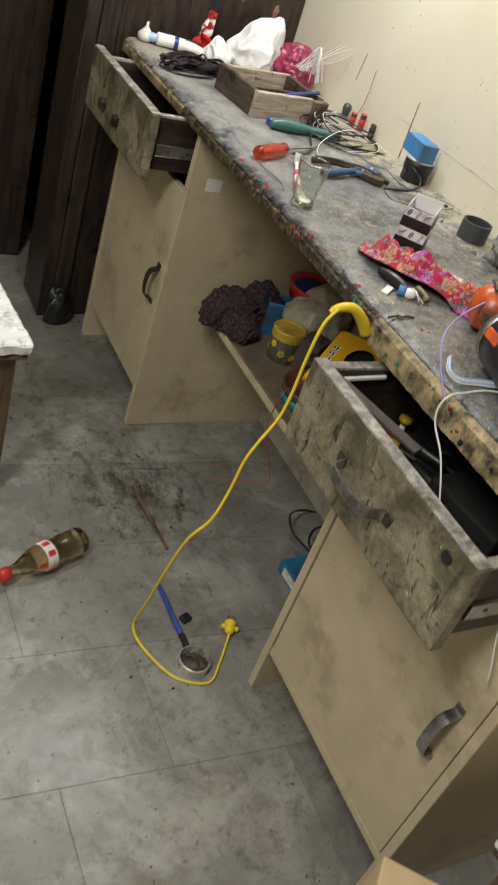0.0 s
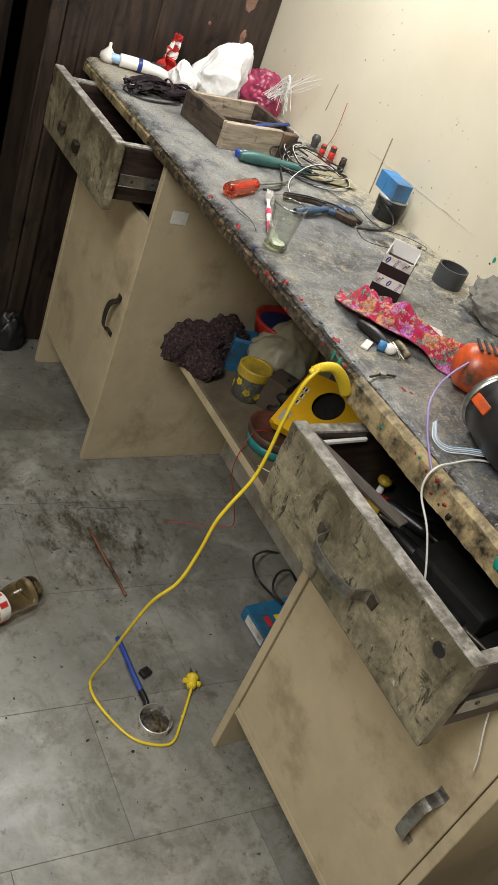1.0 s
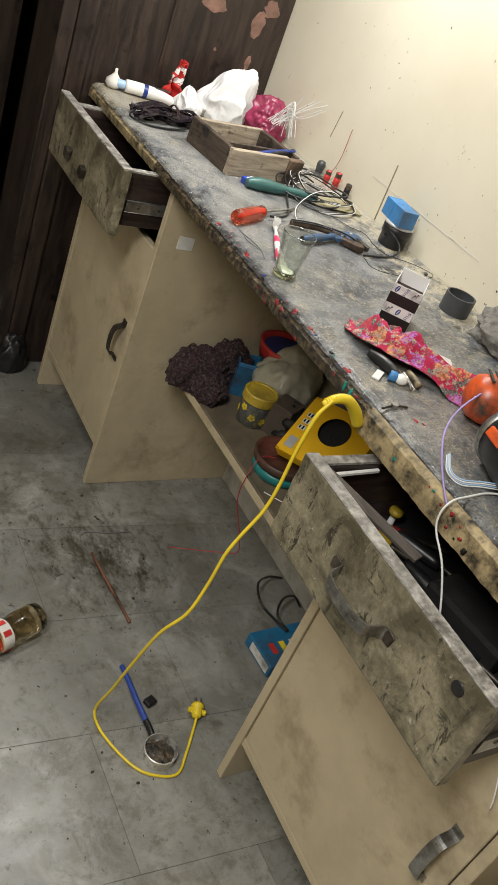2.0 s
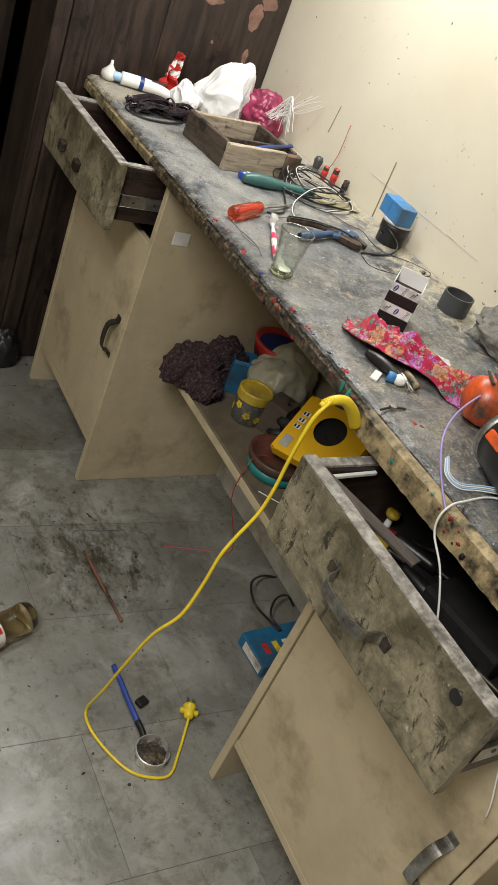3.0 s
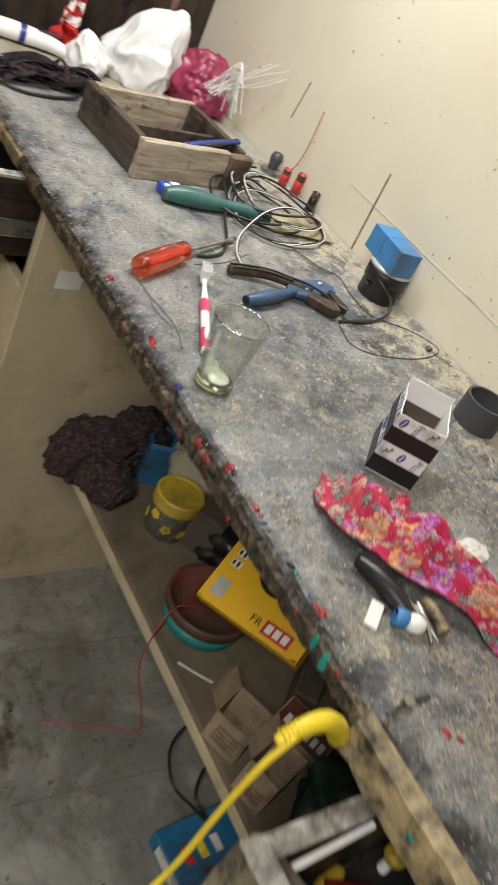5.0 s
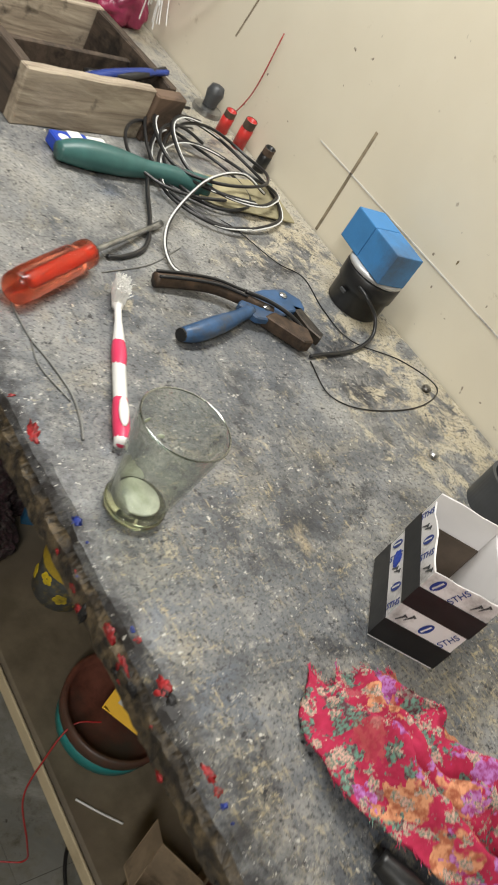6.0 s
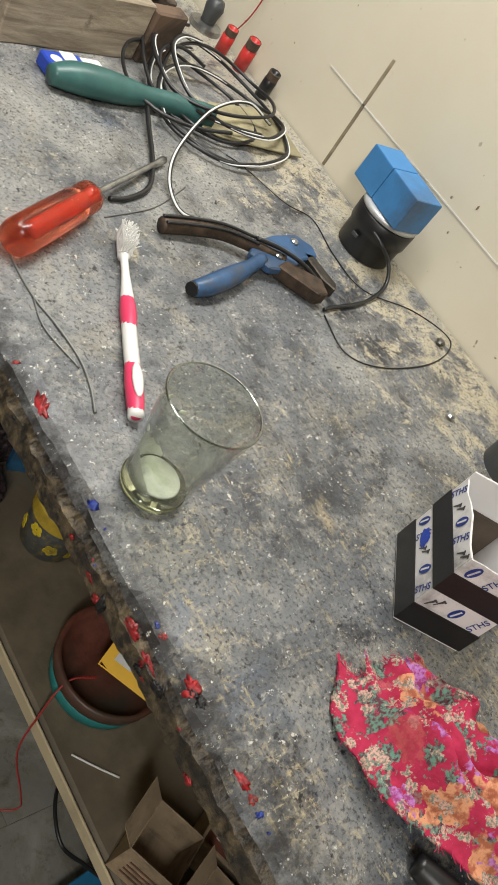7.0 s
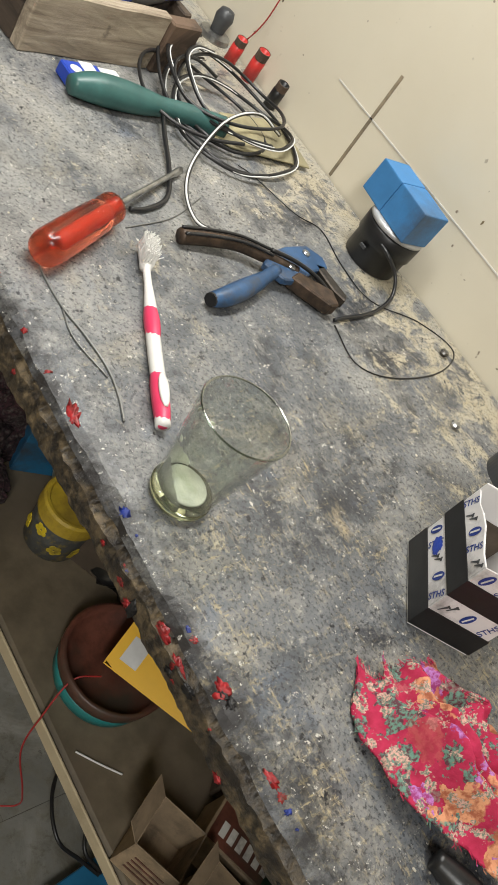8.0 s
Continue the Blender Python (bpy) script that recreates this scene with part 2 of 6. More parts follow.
CARD = plain("brown_cardboard", (0.32, 0.235, 0.15), 0.75, vary=0.2, scale=40, dirt=0.3)
WHITEPL = plain("white_plastic", (0.78, 0.77, 0.74), 0.35, vary=0.06, scale=30, relief=0.05)
BLACKPL = plain("black_plastic", (0.011, 0.011, 0.012), 0.38, vary=0.3, scale=60, relief=0.1)
GREYPL = plain("dark_grey_plastic", (0.055, 0.058, 0.062), 0.45, vary=0.2, relief=0.08)
YELLOW = plain("yellow_plastic", (0.80, 0.60, 0.03), 0.38, vary=0.1, scale=40, relief=0.05, dirt=0.1)
# yellow of the things in the drawer, grimed and dulled to stand for shade
DIMYELLOW = plain("grimy_shaded_yellow", (0.48, 0.33, 0.02), 0.5, vary=0.25, scale=50, relief=0.1, dirt=0.5, dirt_color=(0.10, 0.07, 0.02), dirt_scale=40)
YCARD = plain("yellow_printed_card", (0.80, 0.45, 0.01), 0.45, vary=0.08, scale=20, relief=0.03)
BLUE = plain("blue_plastic", (0.02, 0.15, 0.30), 0.4, vary=0.15, scale=30, relief=0.06, dirt=0.15)
LBLUE = plain("sky_blue_painted_block", (0.05, 0.21, 0.47), 0.5, vary=0.12, scale=24, relief=0.1, dirt=0.2, dirt_color=(0.05, 0.10, 0.18))
NAVY = plain("navy_plastic", (0.015, 0.04, 0.22), 0.4)
PINK = plain("pink_rubber", (0.72, 0.05, 0.13), 0.4, vary=0.08)
RED = plain("red_plastic", (0.55, 0.035, 0.03), 0.4, vary=0.2)
ORANGE = plain("orange_plastic", (0.72, 0.10, 0.015), 0.35, vary=0.12, relief=0.05, dirt=0.15)
TEAL = plain("teal_painted_handle", (0.040, 0.120, 0.112), 0.38, vary=0.2, relief=0.06, dirt=0.15)
TEALPL = plain("teal_enamel", (0.02, 0.20, 0.20), 0.4, vary=0.2)
DARKRED = plain("dark_red_plastic", (0.16, 0.012, 0.014), 0.4, vary=0.2)
BATTEN = wood("grey_brown_batten", (0.075, 0.060, 0.050), (0.035, 0.028, 0.023), 0.7)
COPPER = plain("reddish_brown_rim", (0.13, 0.045, 0.03), 0.45, vary=0.35, dirt=0.3)
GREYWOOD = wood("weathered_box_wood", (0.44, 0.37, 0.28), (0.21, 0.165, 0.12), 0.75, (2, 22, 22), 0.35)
# side boards and divider: grain turned, about a fifth as bright as the front
BROWNWOODY = wood("dark_box_wood_side", (0.085, 0.06, 0.042), (0.035, 0.024, 0.017), 0.75, (22, 2, 22), 0.45)
ENDWOOD = wood("dark_end_grain", (0.14, 0.09, 0.06), (0.06, 0.04, 0.028), 0.8, (9, 9, 9), 0.4)
PURPLE = plain("purple_card", (0.10, 0.08, 0.16), 0.6)
STONE = plain("grey_cement_lump", (0.20, 0.19, 0.17), 0.9, vary=0.4, scale=50, relief=0.6)
BRISTLE = plain("white_bristle", (0.82, 0.81, 0.78), 0.7, vary=0.05, relief=0.5, scale=200)
WIREWHITE = plain("white_wire_sheath", (0.74, 0.74, 0.72), 0.35, vary=0.05, relief=0)
WIREBLACK = plain("black_wire_sheath", (0.015, 0.015, 0.016), 0.35, vary=0.1, relief=0)
WIRERED = plain("red_wire_sheath", (0.35, 0.025, 0.025), 0.4, vary=0.1, relief=0)
WIREPURPLE = plain("lilac_wire_sheath", (0.36, 0.28, 0.60), 0.4, vary=0.1, relief=0)
WIREBLUE = plain("pale_blue_ribbon", (0.36, 0.52, 0.74), 0.4, vary=0.1, relief=0)
WIREGREY = plain("grey_wire_sheath", (0.22, 0.22, 0.21), 0.4, 0.4, vary=0.1, relief=0)
WHITECLOTH = plain("white_cotton", (0.70, 0.69, 0.69), 0.9, vary=0.06, scale=300, relief=0.25)
SHINYTAPE = plain("shiny_dark_tape", (0.026, 0.018, 0.024), 0.22, vary=0.4, scale=60, relief=0.3)
DARKRAG = plain("dark_maroon_rag", (0.036, 0.013, 0.018), 1.0, vary=0.8, scale=260, relief=1.0, dirt=0.42, dirt_color=(0.10, 0.085, 0.078), dirt_scale=150)
FOGBAG = plain("milky_plastic_bag", (0.40, 0.38, 0.29), 0.35, vary=0.15, scale=22, relief=0.3)
PINKBAG = plain("magenta_plastic_bag", (0.30, 0.03, 0.085), 0.35, vary=0.35, scale=40, relief=0.3)


def floral():
    """Crimson cotton printed with peach, violet and sea-green flowers."""
    m, nt, b = shader("floral_cotton")
    col = mix_rgb(nt, ramp(nt, noise_tex(nt, 120, 4, 0.6), 0.3, 0.7), (0.33, 0.010, 0.045), (0.50, 0.024, 0.085))
    co = nt.nodes.new("ShaderNodeTexCoord")

    def blooms(col, scale, size, chance, light, dark, off, ragged_by):
        wob = nt.nodes.new("ShaderNodeTexNoise")
        wob.inputs["Scale"].default_value, wob.inputs["Detail"].default_value = scale * 3.0, 3
        nt.links.new(co.outputs["Object"], wob.inputs["Vector"])
        shifted = nt.nodes.new("ShaderNodeVectorMath")
        shifted.operation = "MULTIPLY_ADD"
        shifted.inputs[1].default_value = (ragged_by, ragged_by, ragged_by)
        nt.links.new(wob.outputs["Color"], shifted.inputs[0])
        nt.links.new(co.outputs["Object"], shifted.inputs[2])
        mp = nt.nodes.new("ShaderNodeMapping")
        mp.inputs[1].default_value = off
        nt.links.new(shifted.outputs[0], mp.inputs[0])
        vor = nt.nodes.new("ShaderNodeTexVoronoi")
        vor.inputs["Scale"].default_value = scale
        nt.links.new(mp.outputs[0], vor.inputs["Vector"])
        pick = nt.nodes.new("ShaderNodeSeparateColor")
        nt.links.new(vor.outputs["Color"], pick.inputs[0])
        has = nt.nodes.new("ShaderNodeMath")
        has.operation = "MULTIPLY"
        nt.links.new(ramp(nt, pick.outputs[0], chance + 0.01, chance - 0.01), has.inputs[0])
        nt.links.new(ramp(nt, vor.outputs["Distance"], size, size * 0.86), has.inputs[1])
        petal = mix_rgb(nt, ramp(nt, noise_tex(nt, scale * 5, 3, 0.6, None, off), 0.42, 0.58), dark, light)
        return mix_rgb(nt, has.outputs[0], col, petal)

    col = blooms(col, 75, 0.64, 0.38, (0.13, 0.26, 0.20), (0.10, 0.03, 0.045), (2, 5, 1), 0.022)
    col = blooms(col, 34, 0.64, 0.40, (0.66, 0.30, 0.16), (0.34, 0.10, 0.05), (1, 2, 3), 0.034)
    col = blooms(col, 50, 0.60, 0.30, (0.46, 0.19, 0.50), (0.30, 0.04, 0.17), (7, 3, 5), 0.026)
    col = blooms(col, 130, 0.58, 0.30, (0.62, 0.36, 0.30), (0.16, 0.20, 0.15), (4, 1, 8), 0.012)
    nt.links.new(col, b.inputs["Base Color"])
    b.inputs["Roughness"].default_value = 0.9
    bump(nt, b, noise_tex(nt, 700, 2, 0.5), 0.3, 0.0008)
    return m


FLORAL = floral()


def glassy(name, color, rough=0.02, ior=1.45):
    m, nt, b = shader(name)
    b.inputs["Base Color"].default_value = (*color, 1)
    b.inputs["Transmission Weight"].default_value = 1.0
    b.inputs["IOR"].default_value = ior
    r = nt.nodes.new("ShaderNodeMapRange")
    r.inputs[3].default_value, r.inputs[4].default_value = rough, rough + 0.08
    nt.links.new(noise_tex(nt, 60, 4, 0.6), r.inputs[0])
    nt.links.new(r.outputs[0], b.inputs["Roughness"])
    return m


def thin_glass(name, tint, gain):
    """Clear thin glass: light goes straight through, gloss grows toward the rim."""
    m, nt, b = shader(name)
    nt.nodes.remove(b)
    clear = nt.nodes.new("ShaderNodeBsdfTransparent")
    clear.inputs[0].default_value = (*tint, 1)
    gloss = nt.nodes.new("ShaderNodeBsdfGlossy")
    gloss.inputs["Roughness"].default_value = 0.12
    lw = nt.nodes.new("ShaderNodeLayerWeight")
    lw.inputs[0].default_value = 0.35
    fr = nt.nodes.new("ShaderNodeMath")
    fr.operation, fr.inputs[1].default_value = "MULTIPLY", gain
    nt.links.new(lw.outputs["Facing"], fr.inputs[0])
    mx = nt.nodes.new("ShaderNodeMixShader")
    nt.links.new(fr.outputs[0], mx.inputs[0])
    nt.links.new(clear.outputs[0], mx.inputs[1])
    nt.links.new(gloss.outputs[0], mx.inputs[2])
    nt.links.new(mx.outputs[0], nt.nodes["Material Output"].inputs[0])
    return m


GLASS = thin_glass("greenish_glass", (0.945, 0.958, 0.938), 0.50)
GLASSRIM = thin_glass("glass_rim", (0.52, 0.56, 0.52), 0.9)
REDGLASS = glassy("clear_red_handle", (0.95, 0.22, 0.11), 0.22)
PET = glassy("clear_bottle_plastic", (0.92, 0.78, 0.52), 0.06)
TINPLATE = plain("bright_tinplate", (0.72, 0.71, 0.68), 0.35, 0.55, vary=0.25, scale=60, dirt=0.35, dirt_color=(0.12, 0.09, 0.06), dirt_scale=50)
TANBLADE = plain("glue_caked_blade", (0.34, 0.30, 0.18), 0.6, vary=0.3, relief=0.3)
NAVYSLEEVE = plain("blue_paper_sleeve", (0.02, 0.06, 0.42), 0.45, vary=0.08)
NAVYPEN = plain("blue_brush_plastic", (0.025, 0.06, 0.30), 0.35, vary=0.1)
PAPERPRINT = plain("white_printed_card", (0.72, 0.70, 0.70), 0.5, vary=0.05, scale=20, relief=0.03, dirt=0.05)
STONE_LIGHT = plain("pale_grit", (0.50, 0.46, 0.38), 0.8, vary=0.4)
JARGREY = plain("grey_jar_enamel", (0.085, 0.09, 0.09), 0.4, vary=0.3, scale=90, dirt=0.3, dirt_color=(0.30, 0.22, 0.03), dirt_scale=60)
YELLOWLID = plain("scuffed_yellow_lid", (0.62, 0.44, 0.04), 0.5, vary=0.2, dirt=0.35, dirt_color=(0.25, 0.17, 0.03))
CARD_DARK = plain("dusty_dark_card", (0.10, 0.075, 0.055), 0.8, vary=0.3, scale=30, dirt=0.3)
GREYWHITE = plain("silver_label", (0.50, 0.50, 0.50), 0.4, 0.3, vary=0.1)
DARKGREEN = plain("dark_green_plastic_bag", (0.015, 0.045, 0.03), 0.4, vary=0.3)
STICK = wood("reddish_stick", (0.22, 0.09, 0.05), (0.08, 0.04, 0.025), 0.7)
STOOLWOOD = wood("brown_stool_wood", (0.16, 0.10, 0.06), (0.08, 0.05, 0.03), 0.6, (22, 22, 2))
PALECARD = plain("pale_cardboard", (0.52, 0.38, 0.22), 0.7, vary=0.1, scale=20)
STAIN = plain("dark_wall_stain", (0.26, 0.21, 0.14), 0.8, vary=0.4)
PATCH = plain("bare_pinkish_wood", (0.20, 0.11, 0.08), 0.8, vary=0.3)
FLOORDIRT = plain("dark_floor_grit", (0.05, 0.042, 0.032), 0.9, vary=0.5)
MILKFILM = plain("thin_milk_film", (0.80, 0.83, 0.72), 0.4, vary=0.3)
MILKFILM.node_tree.nodes["Principled BSDF"].inputs["Alpha"].default_value = 0.62
GREENFOOT = glassy("greenish_foot_glass", (0.74, 0.78, 0.52))
MILK = plain("milky_residue", (0.70, 0.74, 0.60), 0.35, vary=0.3, dirt=0.3, dirt_color=(0.40, 0.46, 0.30), dirt_scale=60)
WHITEPAINT = plain("chipped_white_paint", (0.80, 0.80, 0.79), 0.5, vary=0.06, scale=40, relief=0.3, dirt=0.16, dirt_color=(0.10, 0.07, 0.05), dirt_scale=30)


# ---------- mesh tools ----------
def finish(bm, name, material, smooth=False):
    me = bpy.data.meshes.new(name)
    bmesh.ops.recalc_face_normals(bm, faces=bm.faces)
    bm.to_mesh(me)
    bm.free()
    if material:
        for mm in material if isinstance(material, (list, tuple)) else [material]:
            me.materials.append(mm)
    if smooth:
        me.shade_smooth()
    return me


def part(name, bm, material, parent=None, label="", smooth=False):
    ob = new(name, finish(bm, name, material, smooth))
    if parent:
        ob.parent = parent
    if label:
        ob["label"] = label
    return ob


def thing(name, m, label, category, group="", kind=""):
    ob = new(name)
    ob.empty_display_size = 0.05
    ob.matrix_world = m
    return tagged(ob, label, category, group, kind)


def box(x0, x1, y0, y1, z0, z1, bevel=0.002, seg=1):
    bm = bmesh.new()
    bmesh.ops.create_cube(bm, size=1)
    for v in bm.verts:
        v.co = Vector(((x0 + x1) / 2 + v.co.x * (x1 - x0), (y0 + y1) / 2 + v.co.y * (y1 - y0), (z0 + z1) / 2 + v.co.z * (z1 - z0)))
    if bevel:
        bmesh.ops.bevel(bm, geom=bm.edges[:], offset=bevel, segments=seg, profile=0.6, affect="EDGES")
    return bm


def add(bm, other, m=None):
    """Joins another bmesh into bm."""
    me = bpy.data.meshes.new("tmp")
    other.to_mesh(me)
    other.free()
    if m is not None:
        me.transform(m)
    bm.from_mesh(me)
    bpy.data.meshes.remove(me)
    return bm


def moved(bm, m):
    bmesh.ops.transform(bm, matrix=m, verts=bm.verts)
    return bm


def lathe(profile, n=32):
    """A turned body: rows of radius and height; radius 0 closes an end."""
    bm = bmesh.new()
    rings = []
    for r, z in profile:
        if r == 0:
            rings.append([bm.verts.new((0, 0, z))])
        else:
            rings.append([bm.verts.new((r * math.cos(6.28318 * k / n), r * math.sin(6.28318 * k / n), z)) for k in range(n)])
    for a, b in zip(rings, rings[1:]):
        for k in range(n):
            j = (k + 1) % n
            if len(a) == 1 and len(b) == 1:
                continue
            if len(a) == 1:
                bm.faces.new((a[0], b[k], b[j]))
            elif len(b) == 1:
                bm.faces.new((a[k], a[j], b[0]))
            else:
                bm.faces.new((a[k], a[j], b[j], b[k]))
    return bm


def spline(points, steps=8):
    """A smooth line through the points."""
    p = [Vector(q) for q in points]
    p = [2 * p[0] - p[1]] + p + [2 * p[-1] - p[-2]]
    out = []
    for i in range(1, len(p) - 2):
        for s in range(steps):
            t = s / steps
            a, b, c, d = p[i - 1], p[i], p[i + 1], p[i + 2]
            out.append(0.5 * (2 * b + (c - a) * t + (2 * a - 5 * b + 4 * c - d) * t * t + (3 * b - a - 3 * c + d) * t ** 3))
    return out + [p[-2]]


def sweep(points, radius, n=8, steps=8):
    """A round cord along a smooth line; radius is a number or a function of 0..1."""
    line = spline(points, steps) if steps else [Vector(q) for q in points]
    bm = bmesh.new()
    rings, up = [], None
    for i, p in enumerate(line):
        d = (line[min(i + 1, len(line) - 1)] - line[max(i - 1, 0)]).normalized()
        if up is None:
            up = d.orthogonal().normalized()
        up = (up - d * up.dot(d)).normalized()
        side = d.cross(up)
        r = radius(i / (len(line) - 1)) if callable(radius) else radius
        rings.append([bm.verts.new(p + r * (math.cos(6.28318 * k / n) * up + math.sin(6.28318 * k / n) * side)) for k in range(n)])
    for a, b in zip(rings, rings[1:]):
        for k in range(n):
            bm.faces.new((a[k], a[(k + 1) % n], b[(k + 1) % n], b[k]))
    bm.faces.new(rings[0]), bm.faces.new(rings[-1])
    return bm


def prism(outline, z0, z1, bevel=0.0):
    """A flat outline in x, y raised from z0 to z1."""
    bm = bmesh.new()
    low = [bm.verts.new((x, y, z0)) for x, y in outline]
    top = [bm.verts.new((x, y, z1)) for x, y in outline]
    bm.faces.new(low), bm.faces.new(top)
    for k in range(len(low)):
        j = (k + 1) % len(low)
        bm.faces.new((low[k], low[j], top[j], top[k]))
    if bevel:
        bmesh.ops.recalc_face_normals(bm, faces=bm.faces)
        bmesh.ops.bevel(bm, geom=bm.edges[:], offset=bevel, segments=1, affect="EDGES")
    return bm


def sheet(w, h, nx, ny, height, thick=0.0015):
    """A cloth: two grids, one under the other, whose points go where height(u, v) says, closed round the edge."""
    bm = bmesh.new()
    g = [[bm.verts.new(height(i / nx, j / ny, w, h)) for i in range(nx + 1)] for j in range(ny + 1)]
    q = [[bm.verts.new(v.co - Vector((thick * 0.4, thick * 0.4, thick))) for v in row] for row in g]
    for j in range(ny):
        for i in range(nx):
            bm.faces.new((g[j][i], g[j][i + 1], g[j + 1][i + 1], g[j + 1][i]))
            bm.faces.new((q[j][i], q[j + 1][i], q[j + 1][i + 1], q[j][i + 1]))
    for j in range(ny):
        for i in (0, nx):
            bm.faces.new((g[j][i], g[j + 1][i], q[j + 1][i], q[j][i]))
    for i in range(nx):
        for j in (0, ny):
            bm.faces.new((g[j][i], g[j][i + 1], q[j][i + 1], q[j][i]))
    return bm


def lump(rx, ry, rz, seed, rough=0.3, freq=2.0, sub=4, flat=True, ridge=0.0, fold=16.0):
    """A crumpled body, flattened below."""
    bm = bmesh.new()
    bmesh.ops.create_icosphere(bm, subdivisions=sub, radius=1)
    for v in bm.verts:
        d = v.co.normalized()
        k = 1 + rough * noise.noise(d * freq + Vector((seed, 0, 0))) + rough * 0.6 * abs(noise.noise(d * freq * 2.6 + Vector((0, seed, 0)))) + rough * 0.25 * noise.noise(d * freq * 7)
        v.co = Vector((d.x * rx * k, d.y * ry * k, d.z * rz * k))
        if ridge:
            q = v.co * fold + Vector((seed * 3.1, 0, 0)) + 0.6 * noise.noise_vector(v.co * fold * 0.6)
            v.co += d * ridge * (0.7 - 2.2 * abs(noise.noise(q)) - 0.8 * abs(noise.noise(q * 2.3)))
        if flat and v.co.z < -0.55 * rz:
            v.co.z = -0.55 * rz
    if flat:
        bmesh.ops.translate(bm, verts=bm.verts, vec=(0, 0, 0.55 * rz))
    return bm


def ragged(bm, amount, freq):
    """Wears straight edges down unevenly."""
    for v in bm.verts:
        v.co += noise.noise_vector(v.co * freq) * amount
    return bm


# ---------- room ----------
TOP = 0.876      # bench top
FRONT = -0.022   # bench front edge
SIDE = 0.493     # the wall along the bench
FAR = 1.445      # the wall behind the bench's far end

wall_east = tagged(part("wall_east", box(SIDE, SIDE + 0.15, -2.6, FAR + 0.15, 0, 2.7, 0), WALL), "cream painted plaster wall, stained and scuffed", "wall", kind="structure")
nw = box(-0.085, SIDE, FAR, FAR + 0.15, 0, 2.7, 0)
add(nw, box(-2.4, -0.95, FAR, FAR + 0.15, 0, 2.7, 0))
add(nw, box(-0.95, -0.085, FAR, FAR + 0.15, 2.1, 2.7, 0))
tagged(part("wall_north", nw, WALL), "cream painted wall with a dark doorway", "wall", kind="structure")
# walls added out of view so the doorway opens onto darkness
lobby = box(-1.05, -0.95, FAR + 0.15, 2.25, 0, 2.4, 0)
add(lobby, box(0.0, 0.1, FAR + 0.15, 2.25, 0, 2.4, 0))
add(lobby, box(-1.05, 0.1, 2.25, 2.35, 0, 2.4, 0))
add(lobby, box(-1.05, 0.1, FAR + 0.15, 2.35, 2.4, 2.5, 0))
tagged(part("wall_lobby", lobby, DARKWOOD), "unseen dark lobby added to keep the doorway dark", "wall", kind="structure")
tagged(part("wall_west", box(-2.55, -2.4, -2.6, FAR + 0.15, 0, 2.7, 0), WALL), "plain cream painted wall", "wall", kind="structure")
tagged(part("wall_south", box(-2.4, SIDE, -2.75, -2.6, 0, 2.7, 0), WALL), "plain cream painted wall", "wall", kind="structure")
tagged(part("ceiling", box(-2.55, SIDE + 0.15, -2.75, FAR + 0.15, 2.7, 2.8, 0), PLASTER), "plain white plaster ceiling", "ceiling", kind="structure")

# the floor: a bed of mortar with stone slabs on it
floor_bed = tagged(part("floor", box(-2.55, SIDE + 0.15, -2.75, 2.35, -0.1, -0.0012, 0), GROUT), "worn grey marble slabs with dirty joints", "floor", kind="structure")

door = tagged(new("door_1"), "dark brown wooden double door with peeling varnish", "door", kind="structure")
part("door_leaf", box(-0.035, SIDE - 0.002, FAR - 0.012, FAR - 0.002, 0.005, 2.1, 0.002), DARKWOOD, door)
part("door_leaf", box(-0.92, -0.10, 1.80, 1.84, 0.008, 2.08, 0.003), DARKWOOD, door)
part("door_frame", box(-0.085, -0.037, FAR - 0.03, FAR - 0.002, 0.005, 2.1, 0.006, 2), DARKWOOD, door)
part("door_frame", box(-0.125, -0.0865, FAR - 0.026, FAR + 0.156, 0.005, 2.1, 0.004, 2), DARKWOOD, door)


# ---------- work bench ----------
def cabinet(name, y0, y1, label):
    """A cupboard with a door below and an opening for a drawer above."""
    c = thing(name, pose(0, y0, 0), label, "cabinet")
    w = y1 - y0
    t = 0.018
    for a, high in ((0.0, 0.83), (w - t, 0.655)):
        part("side_panel", box(0, SIDE - 0.004, a, a + t, 0, high, 0.0015), CREAM, c)
    part("bottom_board", box(0.004, SIDE - 0.004, t, w - t, 0.118, 0.136, 0.001), CREAM, c)
    part("rail", box(0.022, SIDE - 0.006, t, w - t, 0.655, 0.668, 0.001), DUSTYSHADE, c, "dusty board under the drawer, shade coloured in")
    part("back_board", box(SIDE - 0.012, SIDE - 0.005, t, w - t, 0.146, 0.655, 0), SHADEBLACK, c)
    d = part("cupboard_door", box(0.003, 0.02, t + 0.003, w - t - 0.003, 0.139, 0.688, 0.0015), CREAM, c)
    return c, d


near_cab, near_door = cabinet("base_cabinet", -0.473, 0.0, "cream laminate base cabinet, door shut, standing on the floor")
far_cab, far_door = cabinet("base_cabinet", 0.866, 1.335, "cream laminate base cabinet, door shut, beside the dark door")

top = thing("workbench_top", pose(0, 0, 0), "worn grey laminate workbench top strewn with tools", "workbench")


